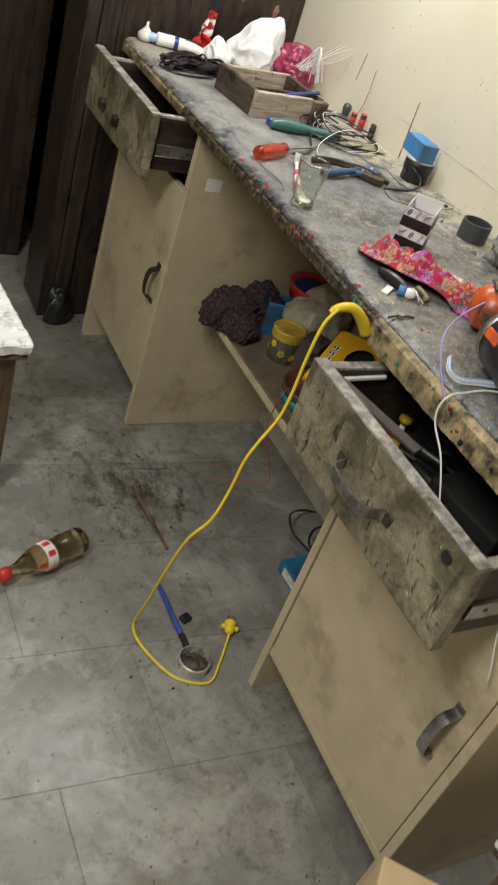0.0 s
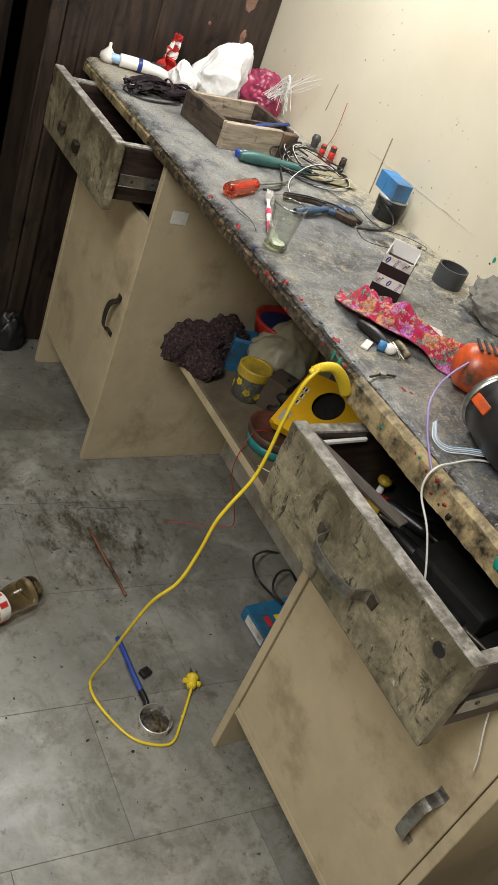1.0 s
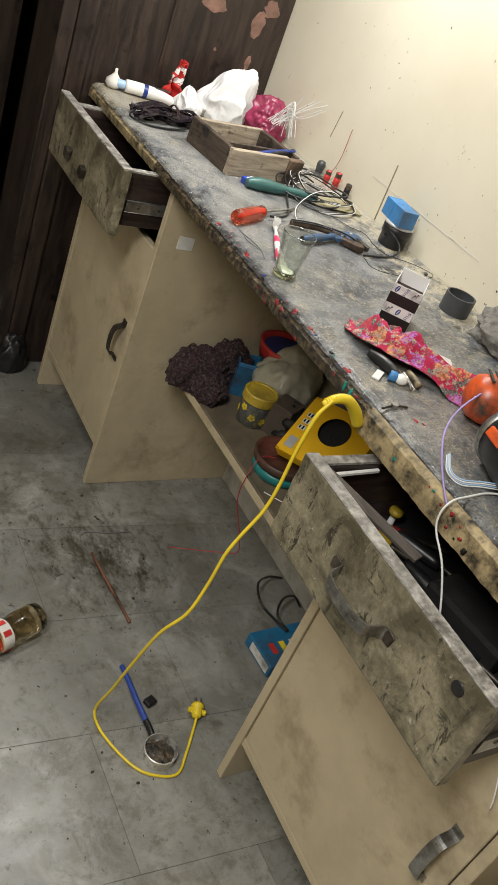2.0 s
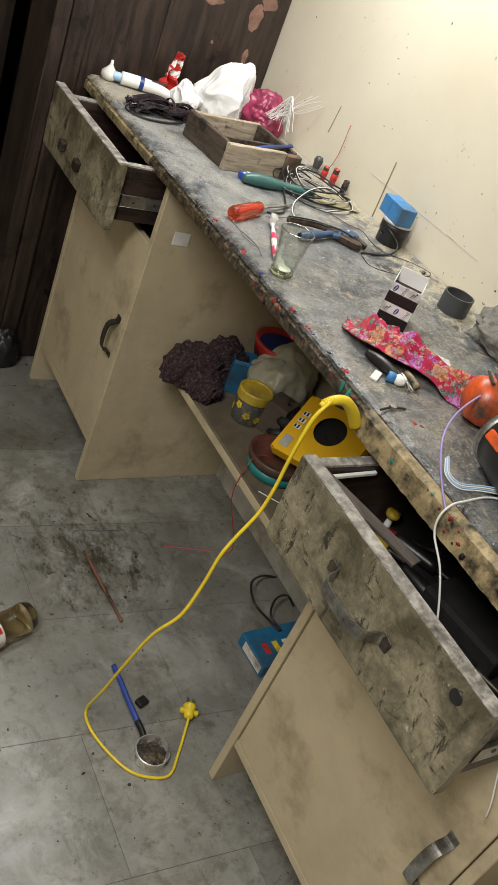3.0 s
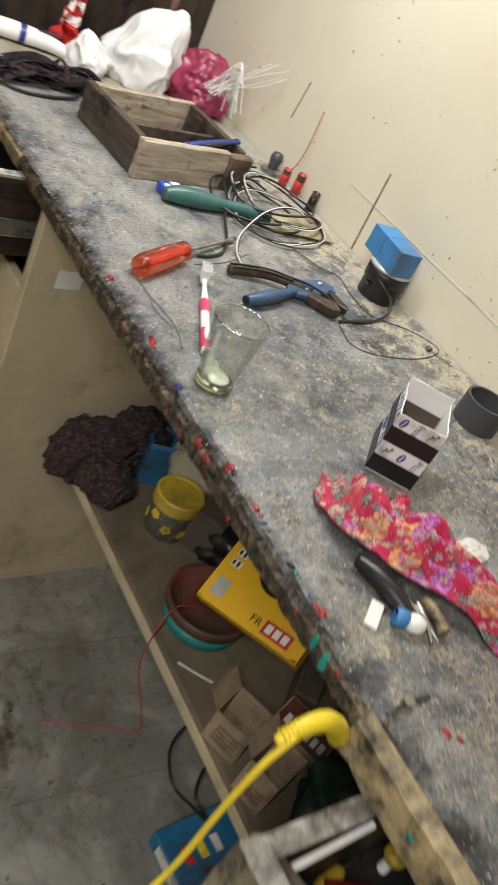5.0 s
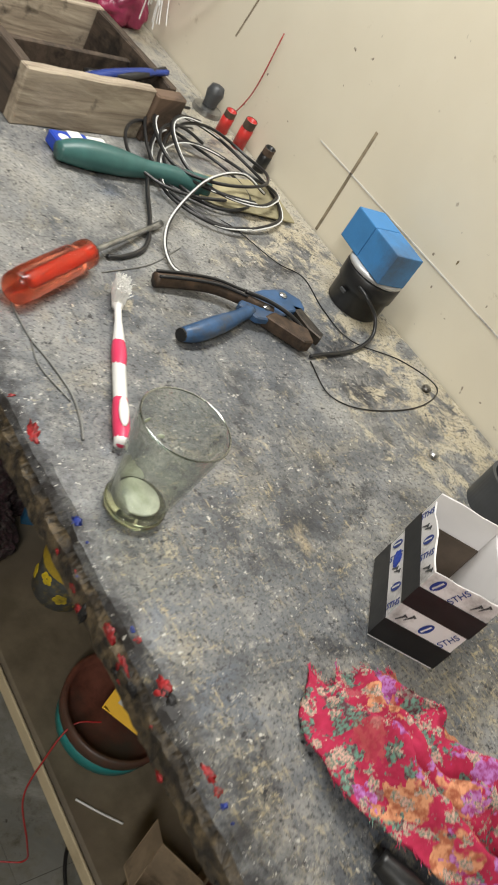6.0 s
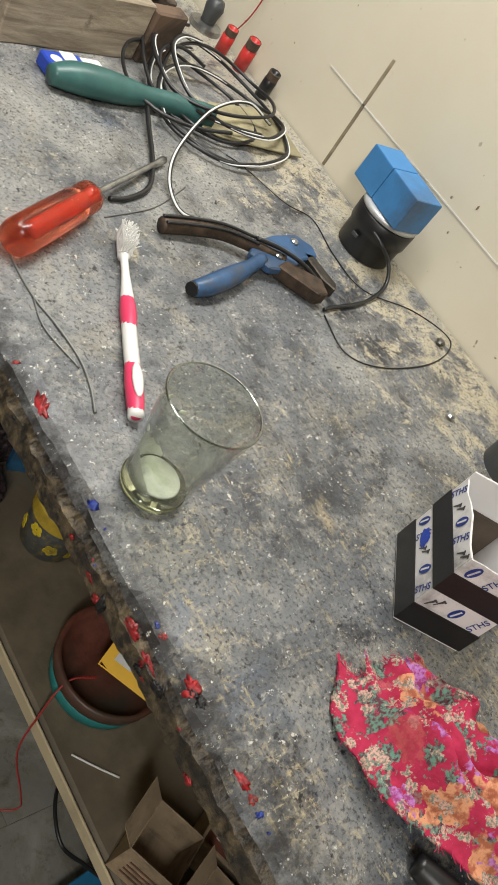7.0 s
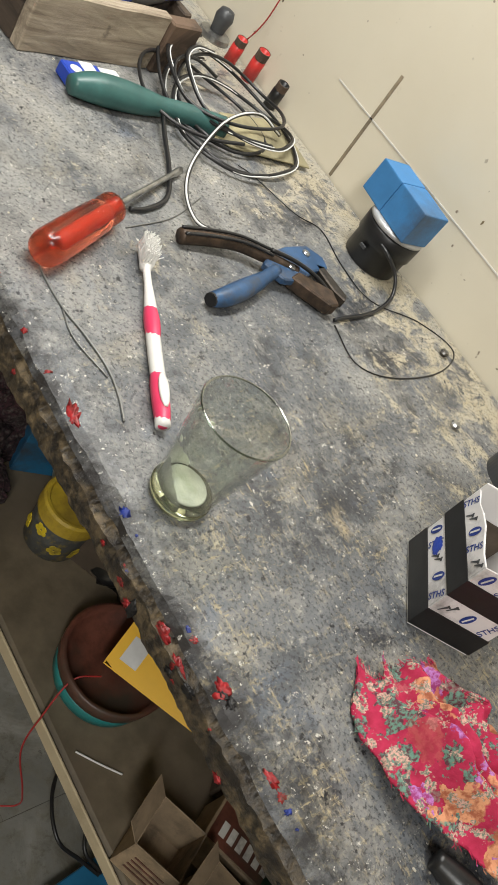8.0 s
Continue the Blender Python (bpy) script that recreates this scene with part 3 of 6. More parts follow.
def worn_board(x0, x1, y0, y1, z0, z1, amount, freq, step=0.012):
    """A board whose front edge is chipped away unevenly."""
    bm = bmesh.new()
    n = int((y1 - y0) / step)
    c = min(0.007, (z1 - z0) * 0.35)
    rows = []
    for k in range(n + 1):
        y = y0 + (y1 - y0) * k / n
        row = []
        for q, (x, z) in enumerate(((x1, z1), (x0 + c, z1), (x0, z1 - c), (x0, (z0 + z1) / 2), (x0 + 0.2 * c, z0 + 0.4 * c), (x0 + c, z0), (x1, z0))):
            w = 0 if q in (0, 6) else 1
            d = noise.noise(Vector((y * freq, q * 0.7, 3))) + 0.6 * noise.noise(Vector((y * freq * 3.1, q * 1.9, 8)))
            e = noise.noise(Vector((y * freq * 1.7, q * 1.3, 14)))
            row.append(bm.verts.new((x + w * amount * d, y, z + (amount * 0.5 * e if q in (2, 3, 4) else 0))))
        rows.append(row)
    for a, b in zip(rows, rows[1:]):
        for q in range(7):
            bm.faces.new((a[q], a[(q + 1) % 7], b[(q + 1) % 7], b[q]))
    bm.faces.new(rows[0]), bm.faces.new(rows[-1])
    return bm


def nosed_sheet(y0, y1, amount, step=0.006):
    """The laminate: flat to the wall, rolled over and worn along the working edge."""
    bm = bmesh.new()
    n = int((y1 - y0) / step)
    prof = ((SIDE - 0.003, TOP), (0.010, TOP), (0.001, TOP - 0.0006), (-0.007, TOP - 0.0022), (-0.013, TOP - 0.0052), (-0.0165, TOP - 0.0095), (-0.010, TOP - 0.0095), (SIDE - 0.003, TOP - 0.006))
    rows = []
    for k in range(n + 1):
        y = y0 + (y1 - y0) * k / n
        row = []
        for q, (x, z) in enumerate(prof):
            w = (0, 0, 0.3, 0.7, 1, 1, 0, 0)[q]
            d = noise.noise(Vector((y * 40, q * 0.6, 3))) + 0.6 * noise.noise(Vector((y * 120, q * 1.9, 8)))
            e = noise.noise(Vector((y * 60, q * 1.3, 14)))
            row.append(bm.verts.new((x + w * amount * d, y, z + w * amount * 0.5 * e)))
        rows.append(row)
    for a, b in zip(rows, rows[1:]):
        for q in range(8):
            bm.faces.new((a[q], a[(q + 1) % 8], b[(q + 1) % 8], b[q]))
    bm.faces.new(rows[0]), bm.faces.new(rows[-1])
    return bm


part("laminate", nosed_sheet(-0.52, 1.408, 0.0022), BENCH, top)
part("board", worn_board(FRONT + 0.003, SIDE - 0.003, 0.952, 1.408, 0.837, 0.8655, 0.0016, 50, 0.006), TAN, top, "bare tan board edge")
part("board", worn_board(FRONT + 0.003, SIDE - 0.003, 0.062, 0.951, 0.837, 0.8655, 0.0026, 70, 0.004), EDGE, top, "ragged board edge with paint drips")
part("board", worn_board(FRONT + 0.004, SIDE - 0.003, -0.52, 0.060, 0.837, 0.8655, 0.001, 9), EDGE, top)
part("edge_strip", worn_board(FRONT - 0.010, FRONT + 0.0030, -0.52, 0.058, 0.824, 0.872, 0.0026, 34, 0.006), TAN, top, "chipped tan edge strip")

# dried paint drops on the bench's front edge
rng = random.Random(5)
for k in range(64):
    y = rng.choice((rng.uniform(0.06, 0.80), rng.uniform(0.06, 0.60), rng.uniform(0.06, 0.45), rng.uniform(-0.45, 0.05)))
    size = rng.uniform(0.25, 0.85) * (0.75 if y < 0.06 else 1)
    hue = rng.choice((PAINT_RED, PAINT_RED, PAINT_RED, PAINT_BLACK, PAINT_BLACK, PAINT_BLUE, PAINT_TEAL if y < 0.2 else PAINT_RED))
    if hue is PAINT_BLUE:
        size *= 0.6
    blob = lump(0.0008, 0.0058 * size * rng.uniform(0.5, 1.5), 0.0055 * size * rng.uniform(0.5, 1.3), k, 1.1, 3.4, 3, False)
    if y < 0.06:
        m = pose(FRONT - 0.0098, y, rng.uniform(0.832, 0.866), rng.uniform(-40, 40), 0, 0)
    elif k % 2:
        m = pose(FRONT + 0.0035, y, rng.uniform(0.842, 0.860), rng.uniform(-40, 40), 0, 0)
    else:
        m = pose(-0.0100, y, TOP - 0.0040, 0, 48, 0) @ pose(0, 0, 0, rng.uniform(-40, 40), 0, 0)
    part("paint_drop", moved(blob, m), hue, top, smooth=True)
for y, z, ry, rz in ((0.118, 0.853, 0.0045, 0.010), (0.136, 0.856, 0.003, 0.009), (-0.30, 0.850, 0.008, 0.008)):
    part("paint_drop", moved(lump(0.0015, ry, rz, int(y * 100) + 60, 0.3, 2, 3, False), pose(FRONT + (0.0032 if y > 0 else -0.0100), y, z)), PAINT_TEAL, top, smooth=True)
for x, y, r in ((0.034, 0.022, 0.0025), (0.043, 0.014, 0.0018)):
    part("paint_drop", moved(lump(r, r * 1.6, 0.0005, int(y * 1000), 0.9, 3, 3, False), pose(x, y, TOP + 0.0002)), PAINT_RED, top, smooth=True)

sh = thing("bench_shelf", pose(0, 0, 0), "cream board shelf under the bench, cluttered and dusty, shade coloured in", "shelf")
part("shelf_board", worn_board(0.150, SIDE - 0.004, 0.002, 0.861, 0.367, 0.385, 0.0008, 20, 0.03), DUSTYSHADE, sh)
part("shelf_edging", box(0.1455, 0.1488, 0.002, 0.861, 0.366, 0.386, 0.001), CREAM, sh, "cream edging strip")
tagged(part("back_panel", box(0.431, 0.445, 0.002, 0.864, 0.001, 0.3655, 0.001), SKIRT), "grey-white scuffed board closing the knee hole", "panel")


def strap_handle(parent, length, stand, m, material):
    """A bent steel strap with two screwed feet; its length runs along z, it stands off along -x."""
    line = [(0, 0, -length / 2 - 0.014), (-0.002, 0, -length / 2), (-stand * 0.75, 0, -length * 0.42), (-stand, 0, -length * 0.2), (-stand, 0, length * 0.2), (-stand * 0.75, 0, length * 0.42), (-0.002, 0, length / 2), (0, 0, length / 2 + 0.014)]
    pts = spline(line, 5)
    bm = bmesh.new()
    rows = []
    for i, p in enumerate(pts):
        d = (pts[min(i + 1, len(pts) - 1)] - pts[max(i - 1, 0)]).normalized()
        nrm = Vector((0, 1, 0)).cross(d) * 0.0012
        rows.append([bm.verts.new(p + Vector((0, s * 0.0095, 0)) + g * nrm) for s, g in ((-1, -1), (1, -1), (1, 1), (-1, 1))])
    for a, b in zip(rows, rows[1:]):
        for k in range(4):
            bm.faces.new((a[k], a[(k + 1) % 4], b[(k + 1) % 4], b[k]))
    bm.faces.new(rows[0]), bm.faces.new(rows[-1])
    return part("handle", moved(bm, m), material, parent, "worn steel strap handle")


strap_handle(near_door, 0.10, 0.032, pose(0.0015, 0.056, 0.447), STEEL)
strap_handle(far_door, 0.086, 0.026, pose(0.0015, 0.046, 0.428), DARKSTEEL)
tag = part("paper_tag", ragged(box(0.045, 0.085, -0.0016, -0.0004, 0.705, 0.738, 0), 0.002, 60), PAPER, far_cab, "torn white sticker")


def drawer(m, label, w, h, depth, mat_front, left, right):
    """A pulled-out drawer: its front faces -x; left and right are where its sides run, from the middle of the front."""
    d = thing("drawer", m, label, "drawer")
    bm = box(0, 0.02, -w / 2, w / 2, 0, h, 0.004, 2)
    bmesh.ops.subdivide_edges(bm, edges=[e for e in bm.edges if e.calc_length() > 0.1], cuts=14, use_grid_fill=True)
    f = part("drawer_front", ragged(bm, 0.0016, 45), mat_front, d)
    part("front_edge", worn_board(-0.0005, 0.0205, -w / 2 + 0.004, w / 2 - 0.004, h - 0.002, h + 0.0015, 0.0012, 60), RIM, f, "chipped grey upper edge")
    for s, inner in ((-1, right), (1, left)):
        part("drawer_side", box(0.021, depth, inner - 0.009, inner + 0.009, 0.02, h - 0.010, 0.0015), DRAWERWOOD, d)
        part("side_edge", worn_board(0, 0.0185, -depth, -0.0215, h - 0.0095, h - 0.0055, 0.0012, 50), RIM, d, "chipped grey upper edge").matrix_local = pose(0, inner + 0.0093, 0, 0, 0, -90) @ Matrix.Diagonal((1, -1, 1, 1))
        part("runner", box(0.03, depth - 0.02, inner + s * 0.0095, inner + s * 0.0135, h * 0.36, h * 0.36 + 0.026, 0.001), STEEL, d, "steel drawer runner")
        for q in range(3):
            part("runner_screw", moved(lathe([(0, 0.0016), (0.003, 0.0014), (0.0036, 0)], 10), pose(0.06 + 0.05 * q, inner + s * 0.0136, h * 0.36 + 0.013, -90 * s, 0, 0)), DARKSTEEL, d)
    part("drawer_back", box(depth - 0.012, depth - 0.001, right + 0.007, left - 0.007, 0.02, h - 0.02, 0.001), DRAWERWOOD, d)
    part("drawer_bottom", box(0.021, depth - 0.013, right + 0.007, left - 0.007, 0.02, 0.026, 0), SHADEBLACK, d)
    return d, f


near_drawer, near_front = drawer(pose(-0.147, -0.196, 0.672), "grimy cream drawer pulled out, full of tools", 0.434, 0.150, 0.44, GRIME, 0.206, -0.200)
far_drawer, far_front = drawer(pose(-0.106, 1.136, 0.699), "grimy cream drawer pulled out of the cabinet", 0.464, 0.151, 0.42, GRIME, 0.17, -0.205)
strap_handle(near_front, 0.106, 0.034, pose(-0.001, 0.007, 0.077, 90, 0, 0), STEEL)
for y in (0.072, -0.058):
    part("handle_foot", moved(prism([(-0.009, -0.006), (0.009, -0.008), (0.012, 0.004), (0.004, 0.009), (-0.010, 0.007)], 0, 0.0022, 0.0006), pose(-0.0008, y, 0.0775, 0, -90, 0)), DARKSTEEL, near_front, "dark rusty foot of the handle")
for y in (0.078, -0.030):
    part("broken_handle", moved(box(-0.014, 0, -0.011, 0.011, -0.012, 0.012, 0.003, 2), pose(-0.001, y, 0.055, 12, 0, 0)), DARKSTEEL, far_front, "broken stub of a handle")
part("keyhole", moved(lathe([(0, 0.0014), (0.009, 0.0014), (0.010, 0)], 14), pose(-0.0005, -0.166, 0.122, 0, -90, 0)), PAINT_BLACK, near_front, "black hole of a missing lock")


# ---------- floor slabs, laid in rows across the room ----------
def slab_rows():
    """Rows of slabs that run a little askew to the bench, each row shifted by half a slab."""
    for k in range(-12, 7):
        low = 0.127 + 0.288 * k
        shift = 0.015 if k % 2 == 0 else -0.224
        for j in range(-6, 3):
            x0 = shift + 0.458 * j
            x1 = x0 + 0.458
            if x1 > -2.5 and x0 < SIDE + 0.1 and low < 2.2 and low > -2.7:
                yield max(x0, -2.5), min(x1, SIDE + 0.1), low
    return


for x0, x1, low in slab_rows():
    g, k = 0.0004, -0.058
    part("slab", prism([(x0 + g, low + g + k * x0), (x1 - g, low + g + k * x1), (x1 - g, low + 0.288 - g + k * x1), (x0 + g, low + 0.288 - g + k * x0)], -0.0011, 0.0, 0.0004), FLOOR, floor_bed)

# ---------- things ----------
def cord(name, points, radius, material, label, category="cable", steps=8, n=6):
    ob = part(name, sweep(points, radius, n, steps), material, smooth=True)
    return tagged(ob, label, category)


def drinking_glass(m):
    g = thing("drinking_glass", m, "small clear tea glass with a milky residue", "glass")
    h, r0, r1, t = 0.083, 0.0205, 0.0310, 0.0013
    outer = [(0, 0), (r0 - 0.002, 0), (r0, 0.002), (r0 + 0.001, 0.008)] + [(r0 + (r1 - r0) * k / 8, 0.008 + (h - 0.008) * k / 8) for k in range(1, 9)]
    inner = [(r1 - t * 0.5, h + 0.0008)] + [(r0 - t + (r1 - r0) * k / 8, 0.010 + (h - 0.010) * k / 8) for k in range(8, -1, -1)] + [(0, 0.009)]
    bm = lathe(outer + inner, 60)
    for v in bm.verts:
        r = math.hypot(v.co.x, v.co.y)
        if 0.012 < v.co.z < 0.05 and r > r0 * 0.9:
            k = 1 + 0.014 * math.cos(10 * math.atan2(v.co.y, v.co.x))
            v.co.x, v.co.y = v.co.x * k, v.co.y * k
    part("tumbler", bm, GLASS, g, smooth=True)
    part("rim", lathe([(r1 - t * 1.1, h + 0.0005), (r1 - t * 0.4, h + 0.0014), (r1 + 0.0002, h + 0.0004), (r1 - t * 0.4, h - 0.0004), (r1 - t * 1.1, h + 0.0005)], 60), GLASSRIM, g, "thick rounded rim", True)
    part("foot", lathe([(0.004, 0.0004), (r0 - 0.001, 0.0004), (r0 + 0.0008, 0.0015), (r0 + 0.0016, 0.0060), (r0 + 0.0006, 0.0078), (0.004, 0.0080)], 60), GREENFOOT, g, "thick greenish foot", True)
    # residue left where the glass once stood tilted
    film = bmesh.new()
    rows = []
    for i in range(25):
        a = radians(50 + 170 * i / 24)
        top_z = 0.012 + 0.024 * math.sin(math.pi * i / 24) * (0.8 + 0.5 * noise.noise(Vector((i * 0.45, 3, 0))))
        row = []
        for j in range(7):
            z = 0.0098 + (top_z - 0.0098) * j / 6
            r = r0 - t + (r1 - r0) * (z - 0.010) / (h - 0.010) - 0.0003
            row.append((film.verts.new((r * math.cos(a), r * math.sin(a), z)), film.verts.new(((r - 0.0006) * math.cos(a), (r - 0.0006) * math.sin(a), z))))
        rows.append(row)
    for a, b in zip(rows, rows[1:]):
        for j in range(6):
            for q in (0, 1):
                film.faces.new((a[j][q], b[j][q], b[j + 1][q], a[j + 1][q]))
    part("film", film, MILKFILM, g, "thin milky film on the wall", True)
    for a, z in ((150, 0.050), (95, 0.058), (60, 0.046)):
        r = r0 - t + (r1 - r0) * z / h - 0.0004
        part("splash", moved(lump(0.0004, 0.0026, 0.0018, a, 0.5, 2, 2, False), pose(r * math.cos(radians(a)), r * math.sin(radians(a)), z, 0, 0, a)), MILK, g, "dried milk spot", True)
    rb = r0 - t - 0.0006
    wet = lathe([(0, 0.0094), (rb * 0.7, 0.0094), (rb * 0.85, 0.0100), (rb * 0.80, 0.0112), (0, 0.0116)], 40)
    for v in wet.verts:
        if v.co.z > 0.0108:
            lift = max(0.0, -v.co.x * 0.05 + v.co.y * 0.08) * (1 + 0.3 * noise.noise(v.co * 160))
            k = 1 + 0.55 * lift * (r1 - r0) / h / r0 * 10
            v.co = Vector((v.co.x * min(k, 1.06), v.co.y * min(k, 1.06), v.co.z + lift))
    part("residue", wet, MILK, g, "dried milky residue", True)
    return g


drinking_glass(pose(0.032, 0.449, TOP + 0.0005))


def toothbrush(m):
    """Runs along +x from its butt; bristles up."""
    b = thing("toothbrush", m, "used pink and white toothbrush lying on the bench", "toothbrush")
    core = sweep([(0.0, 0, 0.006), (0.03, 0, 0.007), (0.07, 0, 0.006), (0.11, 0, 0.0065), (0.14, 0, 0.007), (0.165, 0, 0.007), (0.194, 0, 0.007)], lambda t: 0.0055 if t < 0.5 else (0.0055 - 0.0024 * (t - 0.5) / 0.2 if t < 0.7 else (0.0031 if t < 0.82 else 0.0052)), 10)
    part("stem", core, WHITEPL, b, smooth=True)
    for x0, x1, r in ((0.004, 0.050, 0.0064), (0.085, 0.118, 0.0062)):
        part("grip", sweep([(x0 - 0.004, 0, 0.0068), (x0 + 0.006, 0, 0.0066), ((x0 + x1) / 2, 0, 0.0066), (x1 - 0.006, 0, 0.0064), (x1 + 0.006, 0, 0.0064)], lambda t, r=r: r * max(0.2, math.sin(math.pi * (0.08 + 0.84 * t))) ** 0.35, 10), PINK, b, "pink rubber grip", True)
    part("grip_pad", moved(lump(0.017, 0.0042, 0.002, 3, 0.02, 1, 2, False), pose(0.029, 0, 0.0128)), WHITEPL, b, "white oval pad", True)
    br = bmesh.new()
    rr = random.Random(2)
    for i in range(16):
        for j in range(8):
            x, y = 0.166 + i * 0.00175, (j - 3.5) * 0.0013
            add(br, sweep([(x, y, 0.010), (x + rr.uniform(-.0006, .0006), y + rr.uniform(-.0006, .0006), 0.016), (x + rr.uniform(-.0022, .0022), y * 1.35 + rr.uniform(-.0012, .0012), 0.0220 + rr.uniform(-.001, .001))], lambda q: 0.0009 - 0.0005 * q, 4, 2))
    part("bristles", br, BRISTLE, b, "splayed white bristles")
    return b


toothbrush(pose(0.046, 0.497, TOP + 0.0002, 0, 0, math.degrees(math.atan2(0.168, 0.084))) @ Matrix.Diagonal((0.965, 1, 1, 1)))


def screwdriver(m):
    """Runs along +x from the handle's end."""
    s = thing("screwdriver", m, "screwdriver with a clear red fluted handle", "screwdriver")
    n = 48
    bm = lathe([(0, 0), (0.012, 0.0005), (0.0165, 0.004), (0.0185, 0.012), (0.0185, 0.05), (0.0178, 0.085), (0.015, 0.092), (0.0135, 0.097), (0.0165, 0.102), (0.0165, 0.110), (0.012, 0.116), (0, 0.1165)], n)
    for v in bm.verts:
        if 0.008 < v.co.z < 0.09:
            k = 1 - 0.09 * max(0, math.cos(6 * math.atan2(v.co.y, v.co.x))) ** 2
            v.co.x, v.co.y = v.co.x * k, v.co.y * k
    part("handle", moved(bm, pose(0, 0, 0.0187, 0, 90, 0)), REDGLASS, s, "clear red fluted handle", True)
    part("core", sweep([(0.02, 0, 0.0187), (0.06, 0, 0.0187), (0.114, 0, 0.0187)], 0.0045, 8, 3), ORANGE, s, "steel tang inside the handle", True)
    part("shank", sweep([(0.116, 0, 0.0187), (0.18, 0, 0.013), (0.262, 0, 0.0065)], lambda t: 0.0036 if t < 0.93 else 0.0048, 10), STEEL, s, smooth=True)
    return s


screwdriver(pose(0.022, 0.647, TOP, 0, 0, math.degrees(math.atan2(0.125, 0.226))) @ Matrix.Diagonal((0.93, 0.78, 0.78, 1)))


def wire_stripper():
    """Lies flat by the cap; the jaws point at the window side of the bench."""
    w = thing("wire_stripper", pose(0.30, 0.630, TOP), "rusty wire stripper, one blue grip, one bare handle", "pliers")

    def local(pts):
        return [(x - 0.30, y - 0.630) + tuple(r) for x, y, *r in pts]

    bare = local([(0.176, 0.676, 0.008), (0.205, 0.672, 0.010), (0.236, 0.664, 0.012), (0.262, 0.648, 0.013), (0.290, 0.632, 0.012)])
    part("handle", sweep(bare, lambda t: 0.0072 - 0.0014 * t, 8), RUSTWOOD, w, "bare rust-brown handle", True)
    for dy, dz in ((0.003, 0.0075), (-0.004, 0.0068)):
        part("handle_edge", sweep([(x, y + dy, z + dz) for x, y, z in bare[:4]], 0.0016, 5), WIREBLACK, w, "dark rolled edge of the channel", True)
    blue = local([(0.163, 0.604, 0.009), (0.180, 0.605, 0.011), (0.206, 0.612, 0.0125), (0.235, 0.622, 0.0125), (0.262, 0.633, 0.012)])
    part("grip", sweep(blue, lambda t: (0.0064 + 0.0028 * math.sin(math.pi * min(1, t * 1.25))) * (0.75 if t < 0.03 else 1), 12), NAVY_GRIP, w, "blue sleeved grip", True)
    part("grip_end", sweep(local([(0.1615, 0.6035, 0.009), (0.1645, 0.6042, 0.009)]), 0.0062, 10, 2), BLACKPL, w, "dark open end of the sleeve")
    part("head", prism(local([(0.250, 0.640), (0.268, 0.654), (0.298, 0.662), (0.328, 0.664), (0.342, 0.648), (0.338, 0.634), (0.312, 0.630), (0.285, 0.617), (0.262, 0.620)]), 0.007, 0.0150, 0.0015), NAVY_GRIP, w, "worn blue head plate")
    for x, y in ((0.282, 0.634), (0.318, 0.652)):
        part("rivet", moved(lathe([(0.0042, 0), (0.0042, 0.0016), (0.0026, 0.0028), (0, 0.003)], 12), pose(x - 0.30, y - 0.630, 0.0151)), STEEL, w)
    part("jaw", prism(local([(0.272, 0.622), (0.288, 0.628), (0.318, 0.604), (0.312, 0.586), (0.300, 0.586)]), 0.003, 0.0165, 0.0015), RUSTWOOD, w, "rusty jaw")
    part("jaw", prism(local([(0.322, 0.640), (0.333, 0.636), (0.336, 0.598), (0.328, 0.592), (0.322, 0.606)]), 0.004, 0.0150, 0.0012), DARKSTEEL, w, "rusty jaw")
    part("spring", sweep(local([(0.262, 0.650, 0.021), (0.285, 0.636, 0.021), (0.305, 0.618, 0.018), (0.320, 0.600, 0.010)]), 0.0022, 6), WIREBLACK, w, "black bent spring", True)
    return w


NAVY_GRIP = plain("worn_blue_grip", (0.035, 0.095, 0.21), 0.42, vary=0.35, scale=60, dirt=0.45, dirt_color=(0.06, 0.06, 0.06), dirt_scale=40, relief=0.1)
RUSTWOOD = plain("rust_brown_steel", (0.085, 0.055, 0.036), 0.5, 0.35, vary=0.5, scale=70, dirt=0.4, dirt_color=(0.02, 0.016, 0.013), dirt_scale=50, relief=0.3)
wire_stripper()


# black cap with a pale ring, a blue block on it, by the wall
cap = thing("bottle_cap", pose(0.447, 0.661, TOP), "black plastic cap with a pale rubber ring", "cap")
part("cap_body", lathe([(0, 0), (0.029, 0), (0.031, 0.002), (0.0315, 0.026), (0.0335, 0.027), (0.0340, 0.045), (0.032, 0.047), (0, 0.047)], 40), BLACKPL, cap, smooth=True)
part("ring", lathe([(0.0300, 0.0473), (0.0335, 0.0478), (0.0335, 0.0520), (0.030, 0.0535), (0.024, 0.0535)], 40), GREYWHITE, cap, "pale rubber ring", True)
part("slot", box(-0.0335, -0.0295, -0.004, 0.004, 0.018, 0.022, 0.0005), GREYPL, cap)
blk = thing("blue_block", pose(0.4405, 0.6695, TOP + 0.0538, 0, 0, -7), "sky blue painted block resting on the black cap", "block")
for y0, y1 in ((-0.0415, 0.0045), (0.0050, 0.0410)):
    bb = box(-0.020, 0.020, y0, y1, 0, 0.038, 0.0015, 2)
    part("block_half", ragged(bb, 0.0007, 70), LBLUE, blk)

# twin cable coil
rng = random.Random(11)


